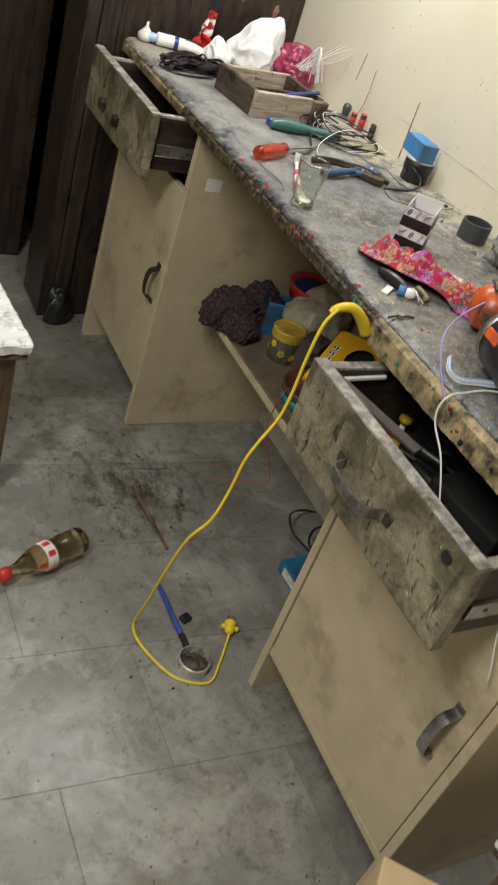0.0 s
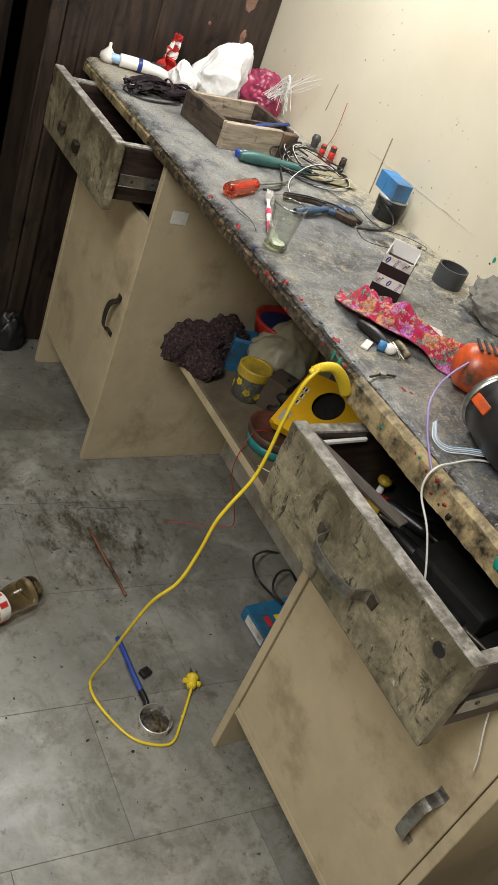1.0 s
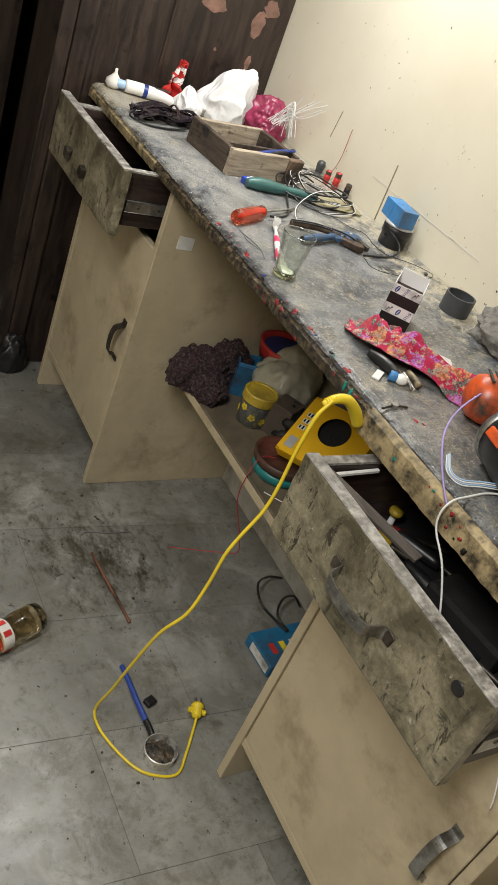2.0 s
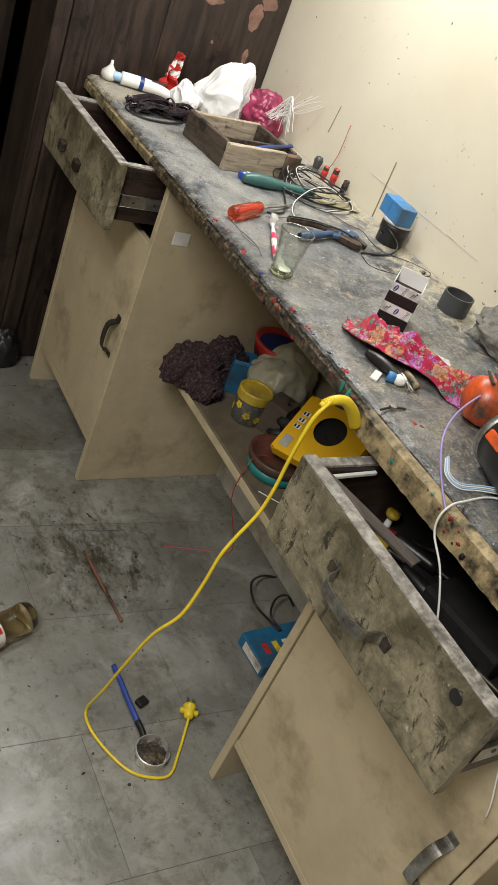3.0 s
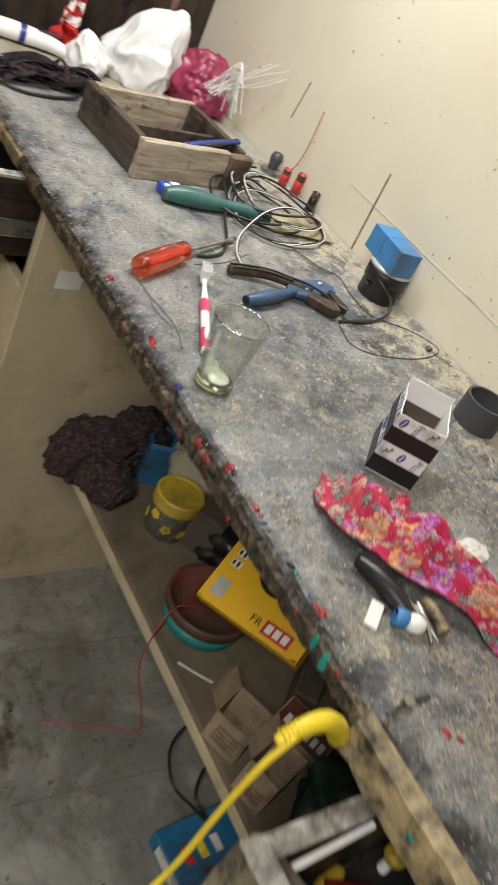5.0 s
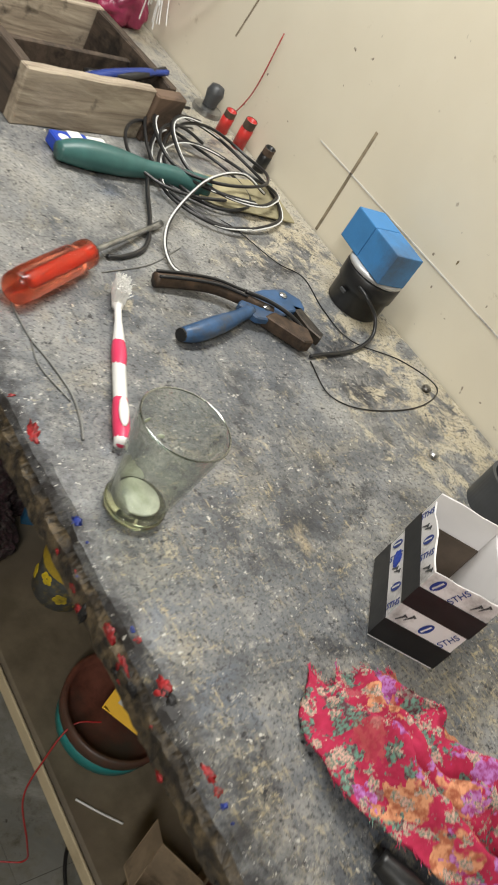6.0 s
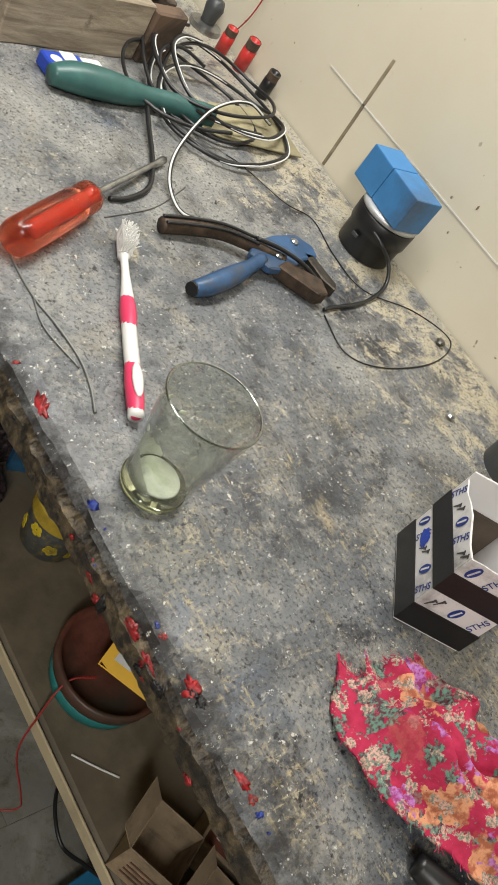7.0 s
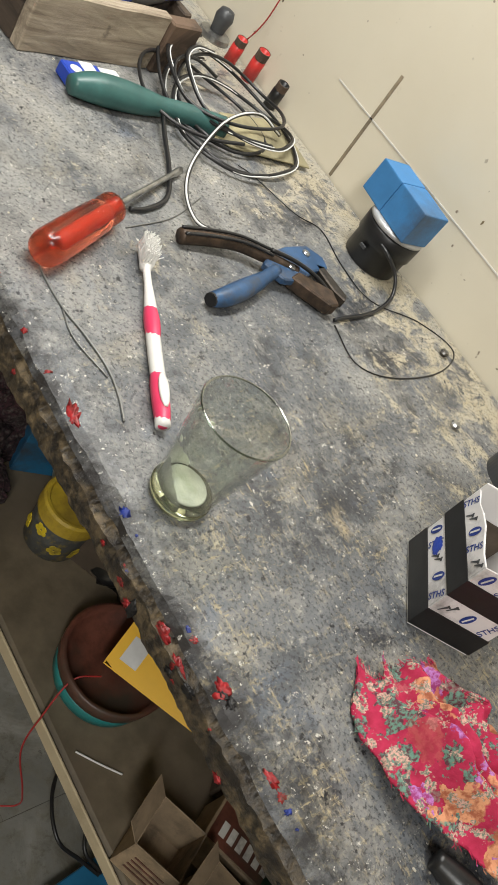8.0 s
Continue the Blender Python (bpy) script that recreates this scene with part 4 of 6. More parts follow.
def loop_line(cx, cy, r, turns, seed, z0):
    rr = random.Random(seed)
    out = []
    ph = rr.uniform(0, 6.28)
    n = int(turns * 14)
    for k in range(n):
        a = ph + 6.28318 * k / 14
        q = r * (1 + 0.10 * math.sin(0.37 * k + seed) + rr.uniform(-0.03, 0.03))
        dx = 0.02 * math.sin(0.21 * k + seed)
        z = z0 + 0.011 + 0.010 * math.sin(a * 0.5 + seed) + 0.012 * max(0, math.cos(a - 1.9)) + 0.004 * math.sin(0.9 * k)
        out.append((cx + dx + q * math.cos(a) * 1.02, cy + 0.8 * dx + q * math.sin(a) * 0.92, max(z0 + 0.003, z)))
    return out


coil = thing("cable_coil", pose(0, 0, 0), "loose coil of black and white twin cable", "cable")
for k in range(4):
    ln = loop_line(0.362 + (0.010, -0.012, 0.006, -0.004)[k], 0.864 + (0.0, 0.008, -0.010, 0.004)[k], 0.088 - 0.008 * k, 1.6, 3 + k * 5, TOP + 0.002 * k)
    part("black_core", sweep(ln, 0.0020, 6, 4), WIREBLACK, coil, smooth=True)
    if k % 2 == 0:
        part("white_core", sweep([(x + 0.0020, y - 0.0022, z + 0.0002) for x, y, z in ln], 0.0008, 6, 4), WIREWHITE, coil, smooth=True)
tail = [(0.425, 0.835, TOP + 0.014), (0.385, 0.842, TOP + 0.030), (0.32, 0.820, TOP + 0.030), (0.25, 0.770, TOP + 0.018), (0.222, 0.735, TOP + 0.008), (0.214, 0.700, TOP + 0.004), (0.222, 0.676, TOP + 0.012)]
part("tail", sweep(tail, 0.0020, 6), WIREBLACK, coil, smooth=True)
part("tail_stripe", sweep([(x - 0.0016, y - 0.0010, z + 0.0010) for x, y, z in tail], 0.0011, 6), WIREWHITE, coil, smooth=True)
part("tail", sweep([(0.270, 0.862, TOP + 0.014), (0.245, 0.815, TOP + 0.009), (0.222, 0.765, TOP + 0.005), (0.196, 0.727, TOP + 0.004), (0.165, 0.712, TOP + 0.003), (0.145, 0.710, TOP + 0.003)], 0.0024, 6), WIREBLACK, coil, smooth=True)
cord("cap_lead", [(0.4170, 0.648, TOP + 0.036), (0.418, 0.632, TOP + 0.034), (0.428, 0.616, TOP + 0.022), (0.420, 0.600, TOP + 0.009), (0.390, 0.589, TOP + 0.003), (0.355, 0.583, TOP + 0.003), (0.328, 0.582, TOP + 0.003), (0.312, 0.580, TOP + 0.003)], 0.0021, WIREBLACK, "short black lead from the black cap", "wire")
cord("thin_wire", [(0.335, 0.790, TOP + 0.0012), (0.349, 0.774, TOP + 0.0012), (0.371, 0.723, TOP + 0.002), (0.398, 0.701, TOP + 0.001), (0.389, 0.650, TOP + 0.001), (0.393, 0.602, TOP + 0.002), (0.452, 0.571, TOP + 0.0012), (0.476, 0.530, TOP + 0.0012), (0.42, 0.507, TOP + 0.0012), (0.342, 0.509, TOP + 0.0012), (0.302, 0.530, TOP + 0.0012), (0.309, 0.575, TOP + 0.0015)], 0.0007, WIREBLACK, "hair-thin dark wire loop on the bench", "wire", n=4)
cord("thin_wire", [(0.030, 0.662, TOP + 0.003), (0.026, 0.639, TOP + 0.001), (0.026, 0.608, TOP + 0.001), (0.031, 0.583, TOP + 0.0012), (0.034, 0.553, TOP + 0.001), (0.030, 0.529, TOP + 0.001), (0.023, 0.509, TOP + 0.001)], 0.0010, WIREGREY, "thin grey wire strand on the bench", "wire", n=5)
cord("thin_wire", [(0.025, 0.606, TOP + 0.001), (0.021, 0.580, TOP + 0.001), (0.030, 0.545, TOP + 0.001)], 0.0007, WIREGREY, "thin grey wire strand on the bench", "wire", n=5)
cord("thin_wire", [(0.130, 0.690, TOP + 0.001), (0.190, 0.705, TOP + 0.001), (0.245, 0.735, TOP + 0.001)], 0.0006, WIREGREY, "thin grey wire strand on the bench", "wire", n=5)

# scraper with teal handle
sc = thing("scraper", pose(0.158, 0.857, TOP, 0, 0, -5), "scraper with a teal wooden handle under the coil", "scraper")
part("handle", sweep([(0, 0, 0.012), (0.03, 0.001, 0.014), (0.08, 0.0, 0.013), (0.13, 0.0, 0.012), (0.18, -0.006, 0.010)], lambda t: (0.009 + 0.006 * math.sin(math.pi * min(1, t * 1.6))) if t < 0.6 else 0.0095 + 0.003 * (t - 0.6) / 0.4, 12), TEAL, sc, smooth=True)
part("blade", prism([(0.165, -0.02), (0.185, -0.03), (0.30, -0.035), (0.305, 0.045), (0.20, 0.03)], 0.004, 0.0065, 0.0008), TANBLADE, sc, "tan glue-caked blade")

er = thing("eraser", pose(0.196, 0.880, TOP, 0, 0, 2), "eraser in a blue and white paper sleeve", "eraser")
part("sleeve", box(-0.032, 0.010, -0.0125, 0.0125, 0, 0.014, 0.0015), NAVYSLEEVE, er, "blue paper sleeve")
part("rubber", box(0.0105, 0.033, -0.0118, 0.0118, 0.0007, 0.0133, 0.002, 2), WHITEPL, er)
part("sleeve_band", box(-0.012, 0.003, -0.0128, 0.0128, 0.0138, 0.0146, 0), WHITEPL, er)
part("sleeve_mark", moved(lathe([(0, 0.0002), (0.006, 0.0002), (0.006, 0)], 18), pose(-0.021, 0, 0.0141)), WHITEPL, er)
part("sleeve_bar", box(0.013, 0.028, -0.006, -0.001, 0.0133, 0.0140, 0), RED, er)

# wooden tray box
wb = thing("wooden_box", pose(0.133, 0.911, TOP, 0, 0, 6), "rough open wooden box with pens and scraps", "box")
W, D, H = 0.205, 0.185, 0.060
for x0, x1, y0, y1, mt in ((0, 0.165, 0, 0.014, GREYWOOD), (0.0, 0.013, 0.0145, D, BROWNWOODY), (0.014, W, D - 0.013, D, GREYWOOD), (W - 0.013, W, 0.0145, D - 0.0135, BROWNWOODY)):
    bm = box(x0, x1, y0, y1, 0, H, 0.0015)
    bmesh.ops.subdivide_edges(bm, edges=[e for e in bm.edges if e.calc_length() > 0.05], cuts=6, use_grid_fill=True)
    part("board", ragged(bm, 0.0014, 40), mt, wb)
part("post", ragged(box(0.1655, W + 0.004, -0.004, 0.014, 0, H - 0.003, 0.002), 0.0015, 50), ENDWOOD, wb, "dark end-grain post")
part("divider", box(0.0135, W - 0.0135, 0.085, 0.093, 0.006, H - 0.014, 0.001), BROWNWOODY, wb)
part("box_bottom", box(0.0135, W - 0.0135, 0.0145, D - 0.0135, 0.001, 0.006, 0), ENDWOOD, wb)
for q, (sx, lab, mt) in enumerate(((0.0, "blue ballpoint pen lying in the wooden box", NAVY), (0.016, "black marker pen lying in the wooden box", BLACKPL))):
    pn = part("pen", sweep([(0.20 + sx, 0.930 + sx, TOP + 0.052), (0.25 + sx, 0.945, TOP + 0.060), (0.325, 0.962 + sx * .4, TOP + 0.068)], lambda t: 0.0055 if t < 0.85 else 0.0035, 8), mt, smooth=True)
    tagged(pn, lab, "pen")

# red and black sockets standing along the wall
for x, y, h, r, mt, lab in ((0.466, 0.990, 0.032, 0.008, RED, "red plastic sleeve standing by the wall"), (0.472, 0.957, 0.042, 0.0085, RED, "tall red plastic sleeve with a dark end"), (0.477, 0.911, 0.034, 0.008, BLACKPL, "black plastic sleeve standing by the wall")):
    tb = thing("sleeve", pose(x, y, TOP, 6, -5, 0), lab, "sleeve")
    part("tube", lathe([(r * 0.7, 0.002), (r, 0.0), (r, h * 0.7), (r * 0.85, h * 0.72), (r * 0.85, h), (r * 0.6, h), (r * 0.6, 0.002)], 18), mt, tb, smooth=True)
    part("end_cap", lathe([(r * 0.9, h * 0.74), (r * 0.93, h * 0.76), (r * 0.93, h * 1.0), (r * 0.87, h * 1.01)], 18), ENDWOOD, tb, "dark brown end")
kn = thing("knob", pose(0.468, 1.034, TOP), "grey rubber knob on a metal washer", "knob")
part("washer", lathe([(0, 0), (0.02, 0), (0.021, 0.002), (0.02, 0.007), (0.012, 0.009), (0, 0.009)], 20), STEEL, kn)
part("bulb", lathe([(0.009, 0.0095), (0.010, 0.018), (0.012, 0.028), (0.009, 0.037), (0, 0.040)], 16), GREYPL, kn, smooth=True)
cord("thin_wire", [(0.47, 1.0, TOP + 0.004), (0.478, 0.985, TOP + 0.06), (0.483, 0.99, TOP + 0.14)], 0.0008, WIRERED, "thin red wire leaning on the wall", "wire", n=4)

# printed carton wrapped in black tape: its width runs along local x, depth along y
ct = thing("carton", pose(0.196, 0.272, TOP, 0, 0, -47), "open white printed carton wrapped in black tape", "box")
cw, cd, chh = 0.054, 0.074, 0.080
for x0, x1, y0, y1 in ((-cw, 0, 0, 0.0015), (-cw, 0, cd - 0.0015, cd), (-cw, -cw + 0.0015, 0.0017, cd - 0.0017), (-0.0015, 0, 0.0017, cd - 0.0017)):
    wl = box(x0, x1, y0, y1, 0.001, chh + (0.007 if y0 > 0.01 else 0), 0.0003)
    bmesh.ops.subdivide_edges(wl, edges=[e for e in wl.edges if e.calc_length() > 0.03], cuts=5, use_grid_fill=True)
    for v in wl.verts:
        if v.co.z > 0.07:
            v.co.z += 0.006 * noise.noise(Vector((v.co.x * 40, v.co.y * 40, 3)))
    part("carton_wall", wl, PAPERPRINT, ct)
part("carton_bottom", box(-cw + 0.002, -0.002, 0.002, cd - 0.002, 0.0005, 0.002, 0), CARD, ct)
part("inner_lining", box(-cw + 0.0018, -0.0018, cd - 0.0030, cd - 0.0020, 0.003, chh - 0.02, 0), CARD_DARK, ct, "brown inside of the carton")
for z0, z1 in ((0.003, 0.024), (0.043, 0.063)):
    for x0, x1, y0, y1 in ((-cw - 0.0008, 0.0008, -0.0008, -0.0001), (-cw - 0.0008, 0.0008, cd + 0.0001, cd + 0.0008), (-cw - 0.0008, -cw - 0.0001, 0, cd), (0.0001, 0.0008, 0, cd)):
        part("tape", box(x0, x1, y0, y1, z0, z1, 0), BLACKPL, ct, "black insulating tape")


def lettering(text, size, m, material, parent, label=""):
    """Flat letters, standing in local x and y."""
    c = bpy.data.curves.new("letters", "FONT")
    c.body, c.size, c.extrude, c.align_x, c.align_y = text, size, 0.00012, "CENTER", "CENTER"
    tmp = bpy.data.objects.new("letters", c)
    me = bpy.data.meshes.new_from_object(tmp)
    me.name = "lettering"
    bpy.data.objects.remove(tmp)
    me.transform(m)
    me.materials.clear()
    me.materials.append(material)
    ob = new("lettering", me)
    ob.parent = parent
    if label:
        ob["label"] = label
    return ob


# printing: the front side looks along -y, the long side along -x; the words climb the carton
rr = random.Random(4)
FRONTSIDE = Matrix(((1, 0, 0, 0), (0, 0, -1, -0.0003), (0, 1, 0, 0), (0, 0, 0, 1)))
LONGSIDE = Matrix(((0, 0, -1, -cw - 0.0003), (-1, 0, 0, 0), (0, 1, 0, 0), (0, 0, 0, 1)))


def screw_icon(m, parent):
    bm = box(-0.0016, 0.0016, 0.0025, 0.0040, -0.0001, 0.0001, 0)
    add(bm, prism([(-0.0009, 0.0024), (0.0009, 0.0024), (0.0003, -0.0050), (-0.0003, -0.0050)], -0.0001, 0.0001))
    return part("print_icon", moved(bm, m), GREYPL, parent, "small printed screw")


for face, wide in ((FRONTSIDE, cw), (LONGSIDE, cd)):
    for row, z in enumerate((0.0335, 0.0715)):
        n = 3 if wide < 0.06 else 5
        for k in range(n):
            u = (k + 0.5 + rr.uniform(-0.12, 0.12)) * wide / n
            u = -u
            kind_of = (k + row * 2) % 3
            at = face @ Matrix.Translation((u, z + rr.uniform(-0.0015, 0.0015), 0))
            if kind_of == 0:
                lettering("STHS", 0.0075, at @ pose(0, 0, 0, 0, 0, 72), NAVY, ct)
            elif kind_of == 1:
                ov = lathe([(0, 0.0002), (0.0034, 0.0002), (0.0034, 0)], 20)
                part("print_mark", moved(ov, at @ pose(0, 0, 0, 0, 0, 70) @ Matrix.Diagonal((1.9, 1, 1, 1))), NAVY, ct, "printed dark blue oval")
                part("print_bar", moved(box(-0.0045, 0.0045, -0.0007, 0.0007, 0.0002, 0.0004, 0), at @ pose(0, 0, 0, 0, 0, 70)), PAPERPRINT, ct)
            else:
                screw_icon(at @ pose(0.002, 0.001, 0, 0, 0, -30), ct)
                screw_icon(at @ pose(-0.003, -0.002, 0, 0, 0, -30), ct)
part("ink_blot", moved(lump(0.0065, 0.0045, 0.0003, 6, 0.6, 2.4, 3, False), LONGSIDE @ Matrix.Translation((-0.050, 0.0345, 0.0002))), NAVYSLEEVE, ct, "blue ink scribble")

# plastic pipe ring
rg = part("pipe_ring", moved(lathe([(0.0275, 0), (0.0310, 0), (0.0310, 0.038), (0.0275, 0.038), (0.0275, 0)], 48), pose(0.409, 0.376, TOP)), GREYPL, smooth=False)
tagged(rg, "short dark grey plastic pipe ring", "pipe ring")
st = part("cement_lump", moved(lump(0.055, 0.085, 0.05, 7, 0.35, 1.6, 4), pose(0.432, 0.225, TOP, 0, 0, 20)), STONE, smooth=False)
tagged(st, "grey crumbling lump of cement by the wall", "lump")


# floral cloth bunched along the bench
SPINE = spline([(0.122, 0.286, 0.040), (0.110, 0.247, 0.062), (0.120, 0.192, 0.060), (0.155, 0.132, 0.040), (0.176, 0.078, 0.031), (0.192, 0.022, 0.028), (0.214, -0.045, 0.028)], 14)


def bunched(u, v, w, h):
    q = v * (len(SPINE) - 1)
    i = min(len(SPINE) - 2, int(q))
    p, d = SPINE[i].lerp(SPINE[i + 1], q - i), (SPINE[i + 1] - SPINE[i])
    along = Vector((d.x, d.y, 0)).normalized()
    across = Vector((-along.y, along.x, 0))
    half = p.z * (1 + 0.16 * noise.noise(Vector((v * 9, u * 2, 1))) + 0.06 * noise.noise(Vector((v * 34, u * 2, 5))))
    s = u * 2 - 1
    edge = 1 - abs(s) ** 5
    start = min(1.0, 0.25 + v * 5)
    ridge = 0
    for k, (at, wide, high) in enumerate(((-0.55, 0.20, 0.036), (0.00, 0.19, 0.048), (0.52, 0.20, 0.036))):
        c = at + 0.34 * noise.noise(Vector((v * 4.6, k * 3.3, 2))) + 0.05 * noise.noise(Vector((v * 15, k, 6)))
        ridge += high * math.exp(-((s - c) / wide) ** 2) * (0.75 + 0.5 * noise.noise(Vector((v * 6, k * 1.7, 9))))
    z = TOP + 0.003 + edge * start * (0.006 + ridge + 0.012 * noise.noise(Vector((u * 5, v * 13, 7))) + 0.003 * noise.noise(Vector((u * 15, v * 40, 3))))
    # the edge over the knife stands up like a tent
    tent = max(0.0, -s) ** 1.4 * max(0.0, math.sin(math.pi * min(1, max(0, (v - 0.10) / 0.55))))
    z += 0.020 * tent
    out = across * (half * s * 0.95 + 0.006 * tent) + along * (0.010 * noise.noise(Vector((u * 9, v * 3, 9))) + 0.003 * noise.noise(Vector((u * 40, 0, v * 4))))
    return Vector((p.x + out.x, p.y + out.y, max(TOP + 0.002, z)))


rag_cloth = thing("cloth", pose(0, 0, 0), "crumpled crimson floral cotton rag on the bench", "cloth")
part("fabric", sheet(1, 1, 60, 120, bunched, 0.0012), FLORAL, rag_cloth, smooth=True)
rng = random.Random(31)
fr = bmesh.new()
for k in range(240):
    if k % 3:
        u, v = rng.uniform(0.0, 1.0), 0.0
        a = bunched(u, v, 1, 1)
        b = a - (bunched(u, 0.03, 1, 1) - a).normalized() * rng.uniform(0.002, 0.006)
    else:
        u, v = 0.0, rng.uniform(0.0, 0.5)
        a = bunched(u, v, 1, 1)
        b = a + (a - bunched(0.03, v, 1, 1)).normalized() * rng.uniform(0.0015, 0.0045)
    b += Vector((rng.uniform(-0.0025, 0.0025), rng.uniform(-0.0025, 0.0025), rng.uniform(-0.001, 0.002)))
    b.z = max(TOP + 0.0006, b.z)
    add(fr, sweep([a, (a + b) / 2 + Vector((rng.uniform(-.001, .001), rng.uniform(-.001, .001), 0)), b], 0.00028, 3, 2))
part("fringe", fr, FLORAL, rag_cloth, "frayed thread ends")

# things half under the cloth
kf = thing("cutter_knife", pose(0.056, 0.192, TOP, 0, 0, -78) @ Matrix.Diagonal((0.82, 0.72, 0.72, 1)), "black handled cutter knife half under the cloth", "knife")
part("handle", sweep([(0, 0, 0.011), (0.03, 0.002, 0.014), (0.062, 0.001, 0.013), (0.092, -0.004, 0.010)], lambda t: 0.009 + 0.005 * math.sin(math.pi * t), 12), BLACKPL, kf, smooth=True)
part("inlay", sweep([(0.045, 0.013, 0.018), (0.070, 0.012, 0.017), (0.090, 0.006, 0.013)], 0.0026, 6), TAN, kf, "tan inlay", True)
bu = thing("small_bulb", pose(0.062, 0.121, TOP, 0, 0, -40), "small bulb with a pale blue collar", "bulb")
part("collar", moved(lathe([(0.007, 0), (0.0085, 0.001), (0.0085, 0.012), (0.007, 0.013)], 16), pose(-0.012, 0, 0.0092, 0, 90, 0)), LBLUE, bu, "pale blue collar", True)
part("globe", moved(lump(0.011, 0.009, 0.009, 2, 0.02, 1, 3, False), pose(0.008, 0, 0.0095)), WHITEPL, bu, smooth=True)
for k, (a, c) in enumerate((((0.078, 0.135), (0.086, 0.094)), ((0.088, 0.135), (0.078, 0.096)))):
    tagged(part("plier_tip", sweep([(*a, TOP + 0.008), ((a[0] + c[0]) / 2, (a[1] + c[1]) / 2, TOP + 0.009), (*c, TOP + 0.004)], lambda t: 0.0045 - 0.003 * t, 6), STEEL, smooth=True), "bright steel plier tip beside the cloth", "tool tip")
tagged(part("grip_end", sweep([(0.100, 0.138, TOP + 0.009), (0.100, 0.115, TOP + 0.008), (0.097, 0.102, TOP + 0.007)], 0.006, 8), TAN, smooth=True), "yellow-brown grip end beside the cloth", "tool grip")
tagged(part("paper_slip", moved(box(-0.017, 0.017, -0.0065, 0.0065, 0, 0.004, 0.0018, 2), pose(0.039, 0.137, TOP, 0, 0, 38)), WHITEPL), "small white plastic clip on the bench", "clip")
tagged(part("crumpled_foil", moved(lump(0.02, 0.014, 0.007, 9, 0.6, 3, 3), pose(0.214, 0.182, TOP)), PAPER), "crumpled white wrapper scrap beside the cloth", "wrapper")
br = thing("bent_bracket", pose(0.012, 0.054, TOP, 0, 0, 25), "small bent steel bracket on the bench", "bracket")
part("arm", sweep([(-0.025, 0.008, 0.002), (0, 0, 0.004), (0.024, -0.012, 0.002)], 0.0018, 6), DARKSTEEL, br)
part("nut", lathe([(0, 0.001), (0.006, 0.001), (0.006, 0.007), (0.003, 0.0072), (0, 0.0072)], 6), STEEL, br)
for x, y in ((0.452, 0.528), (0.381, 0.447)):
    tagged(part("screw", moved(lathe([(0, 0), (0.003, 0), (0.0055, 0.004), (0.004, 0.006), (0, 0.0064)], 10), pose(x, y, TOP)), STEEL), "small bright screw on the bench", "screw", "loose screws")

# crumbs and chips of glue over the bench top
cr = bmesh.new()
rng = random.Random(21)
for k in range(420):
    x, y = rng.uniform(FRONT + 0.01, SIDE - 0.01), rng.uniform(-0.4, 1.3)
    r = rng.uniform(0.0004, 0.0011)
    add(cr, lump(r, r * rng.uniform(0.7, 1.8), r * 0.7, k, 0.5, 2, 1), pose(x, y, TOP, 0, 0, rng.uniform(0, 180)))
tagged(part("crumbs", cr, STONE_LIGHT), "pale glue crumbs and grit scattered on the bench", "crumbs", kind="stuff")

# power tools by the drawer
dr = thing("electric_drill", pose(0.172, 0.018, TOP, 0, 0, -30), "orange and black electric drill lying on the cloth", "drill")
part("housing", moved(lathe([(0, 0), (0.022, 0.001), (0.034, 0.010), (0.040, 0.03), (0.040, 0.06), (0.036, 0.085), (0.030, 0.095), (0, 0.096)], 28), pose(-0.045, 0, 0.041, 0, 90, 0)), ORANGE, dr, "orange plastic housing", True)
for k in range(4):
    part("vent", box(-0.028 + k * 0.012, -0.022 + k * 0.012, -0.020, 0.020, 0.0795, 0.0818, 0.001), BLACKPL, dr)
part("collar", moved(lathe([(0.025, 0), (0.037, 0.002), (0.037, 0.010), (0.025, 0.012)], 28), pose(0.052, 0, 0.041, 0, 90, 0)), GREYPL, dr, smooth=True)
gr = thing("angle_grinder", pose(0.074, -0.112, TOP, 0, 0, -20), "black power tool with steel band and orange switch", "power tool")
part("housing", moved(lathe([(0, 0), (0.040, 0.001), (0.050, 0.012), (0.052, 0.06), (0.046, 0.11), (0.036, 0.14), (0, 0.142)], 30), pose(0.02, 0.045, 0.0525, 90, 0, 0)), BLACKPL, gr, smooth=True)
part("band", moved(lathe([(0.045, -0.002), (0.0528, 0.0), (0.0528, 0.010), (0.045, 0.012)], 30), pose(0.02, 0.040, 0.0525, 90, 0, 0)), STEEL, gr, "bright steel band", True)
part("switch", moved(box(-0.008, 0.008, -0.018, 0.018, 0, 0.006, 0.003, 2), pose(-0.028, 0.000, 0.068, 0, -68, 8)), ORANGE, gr, "orange switch")

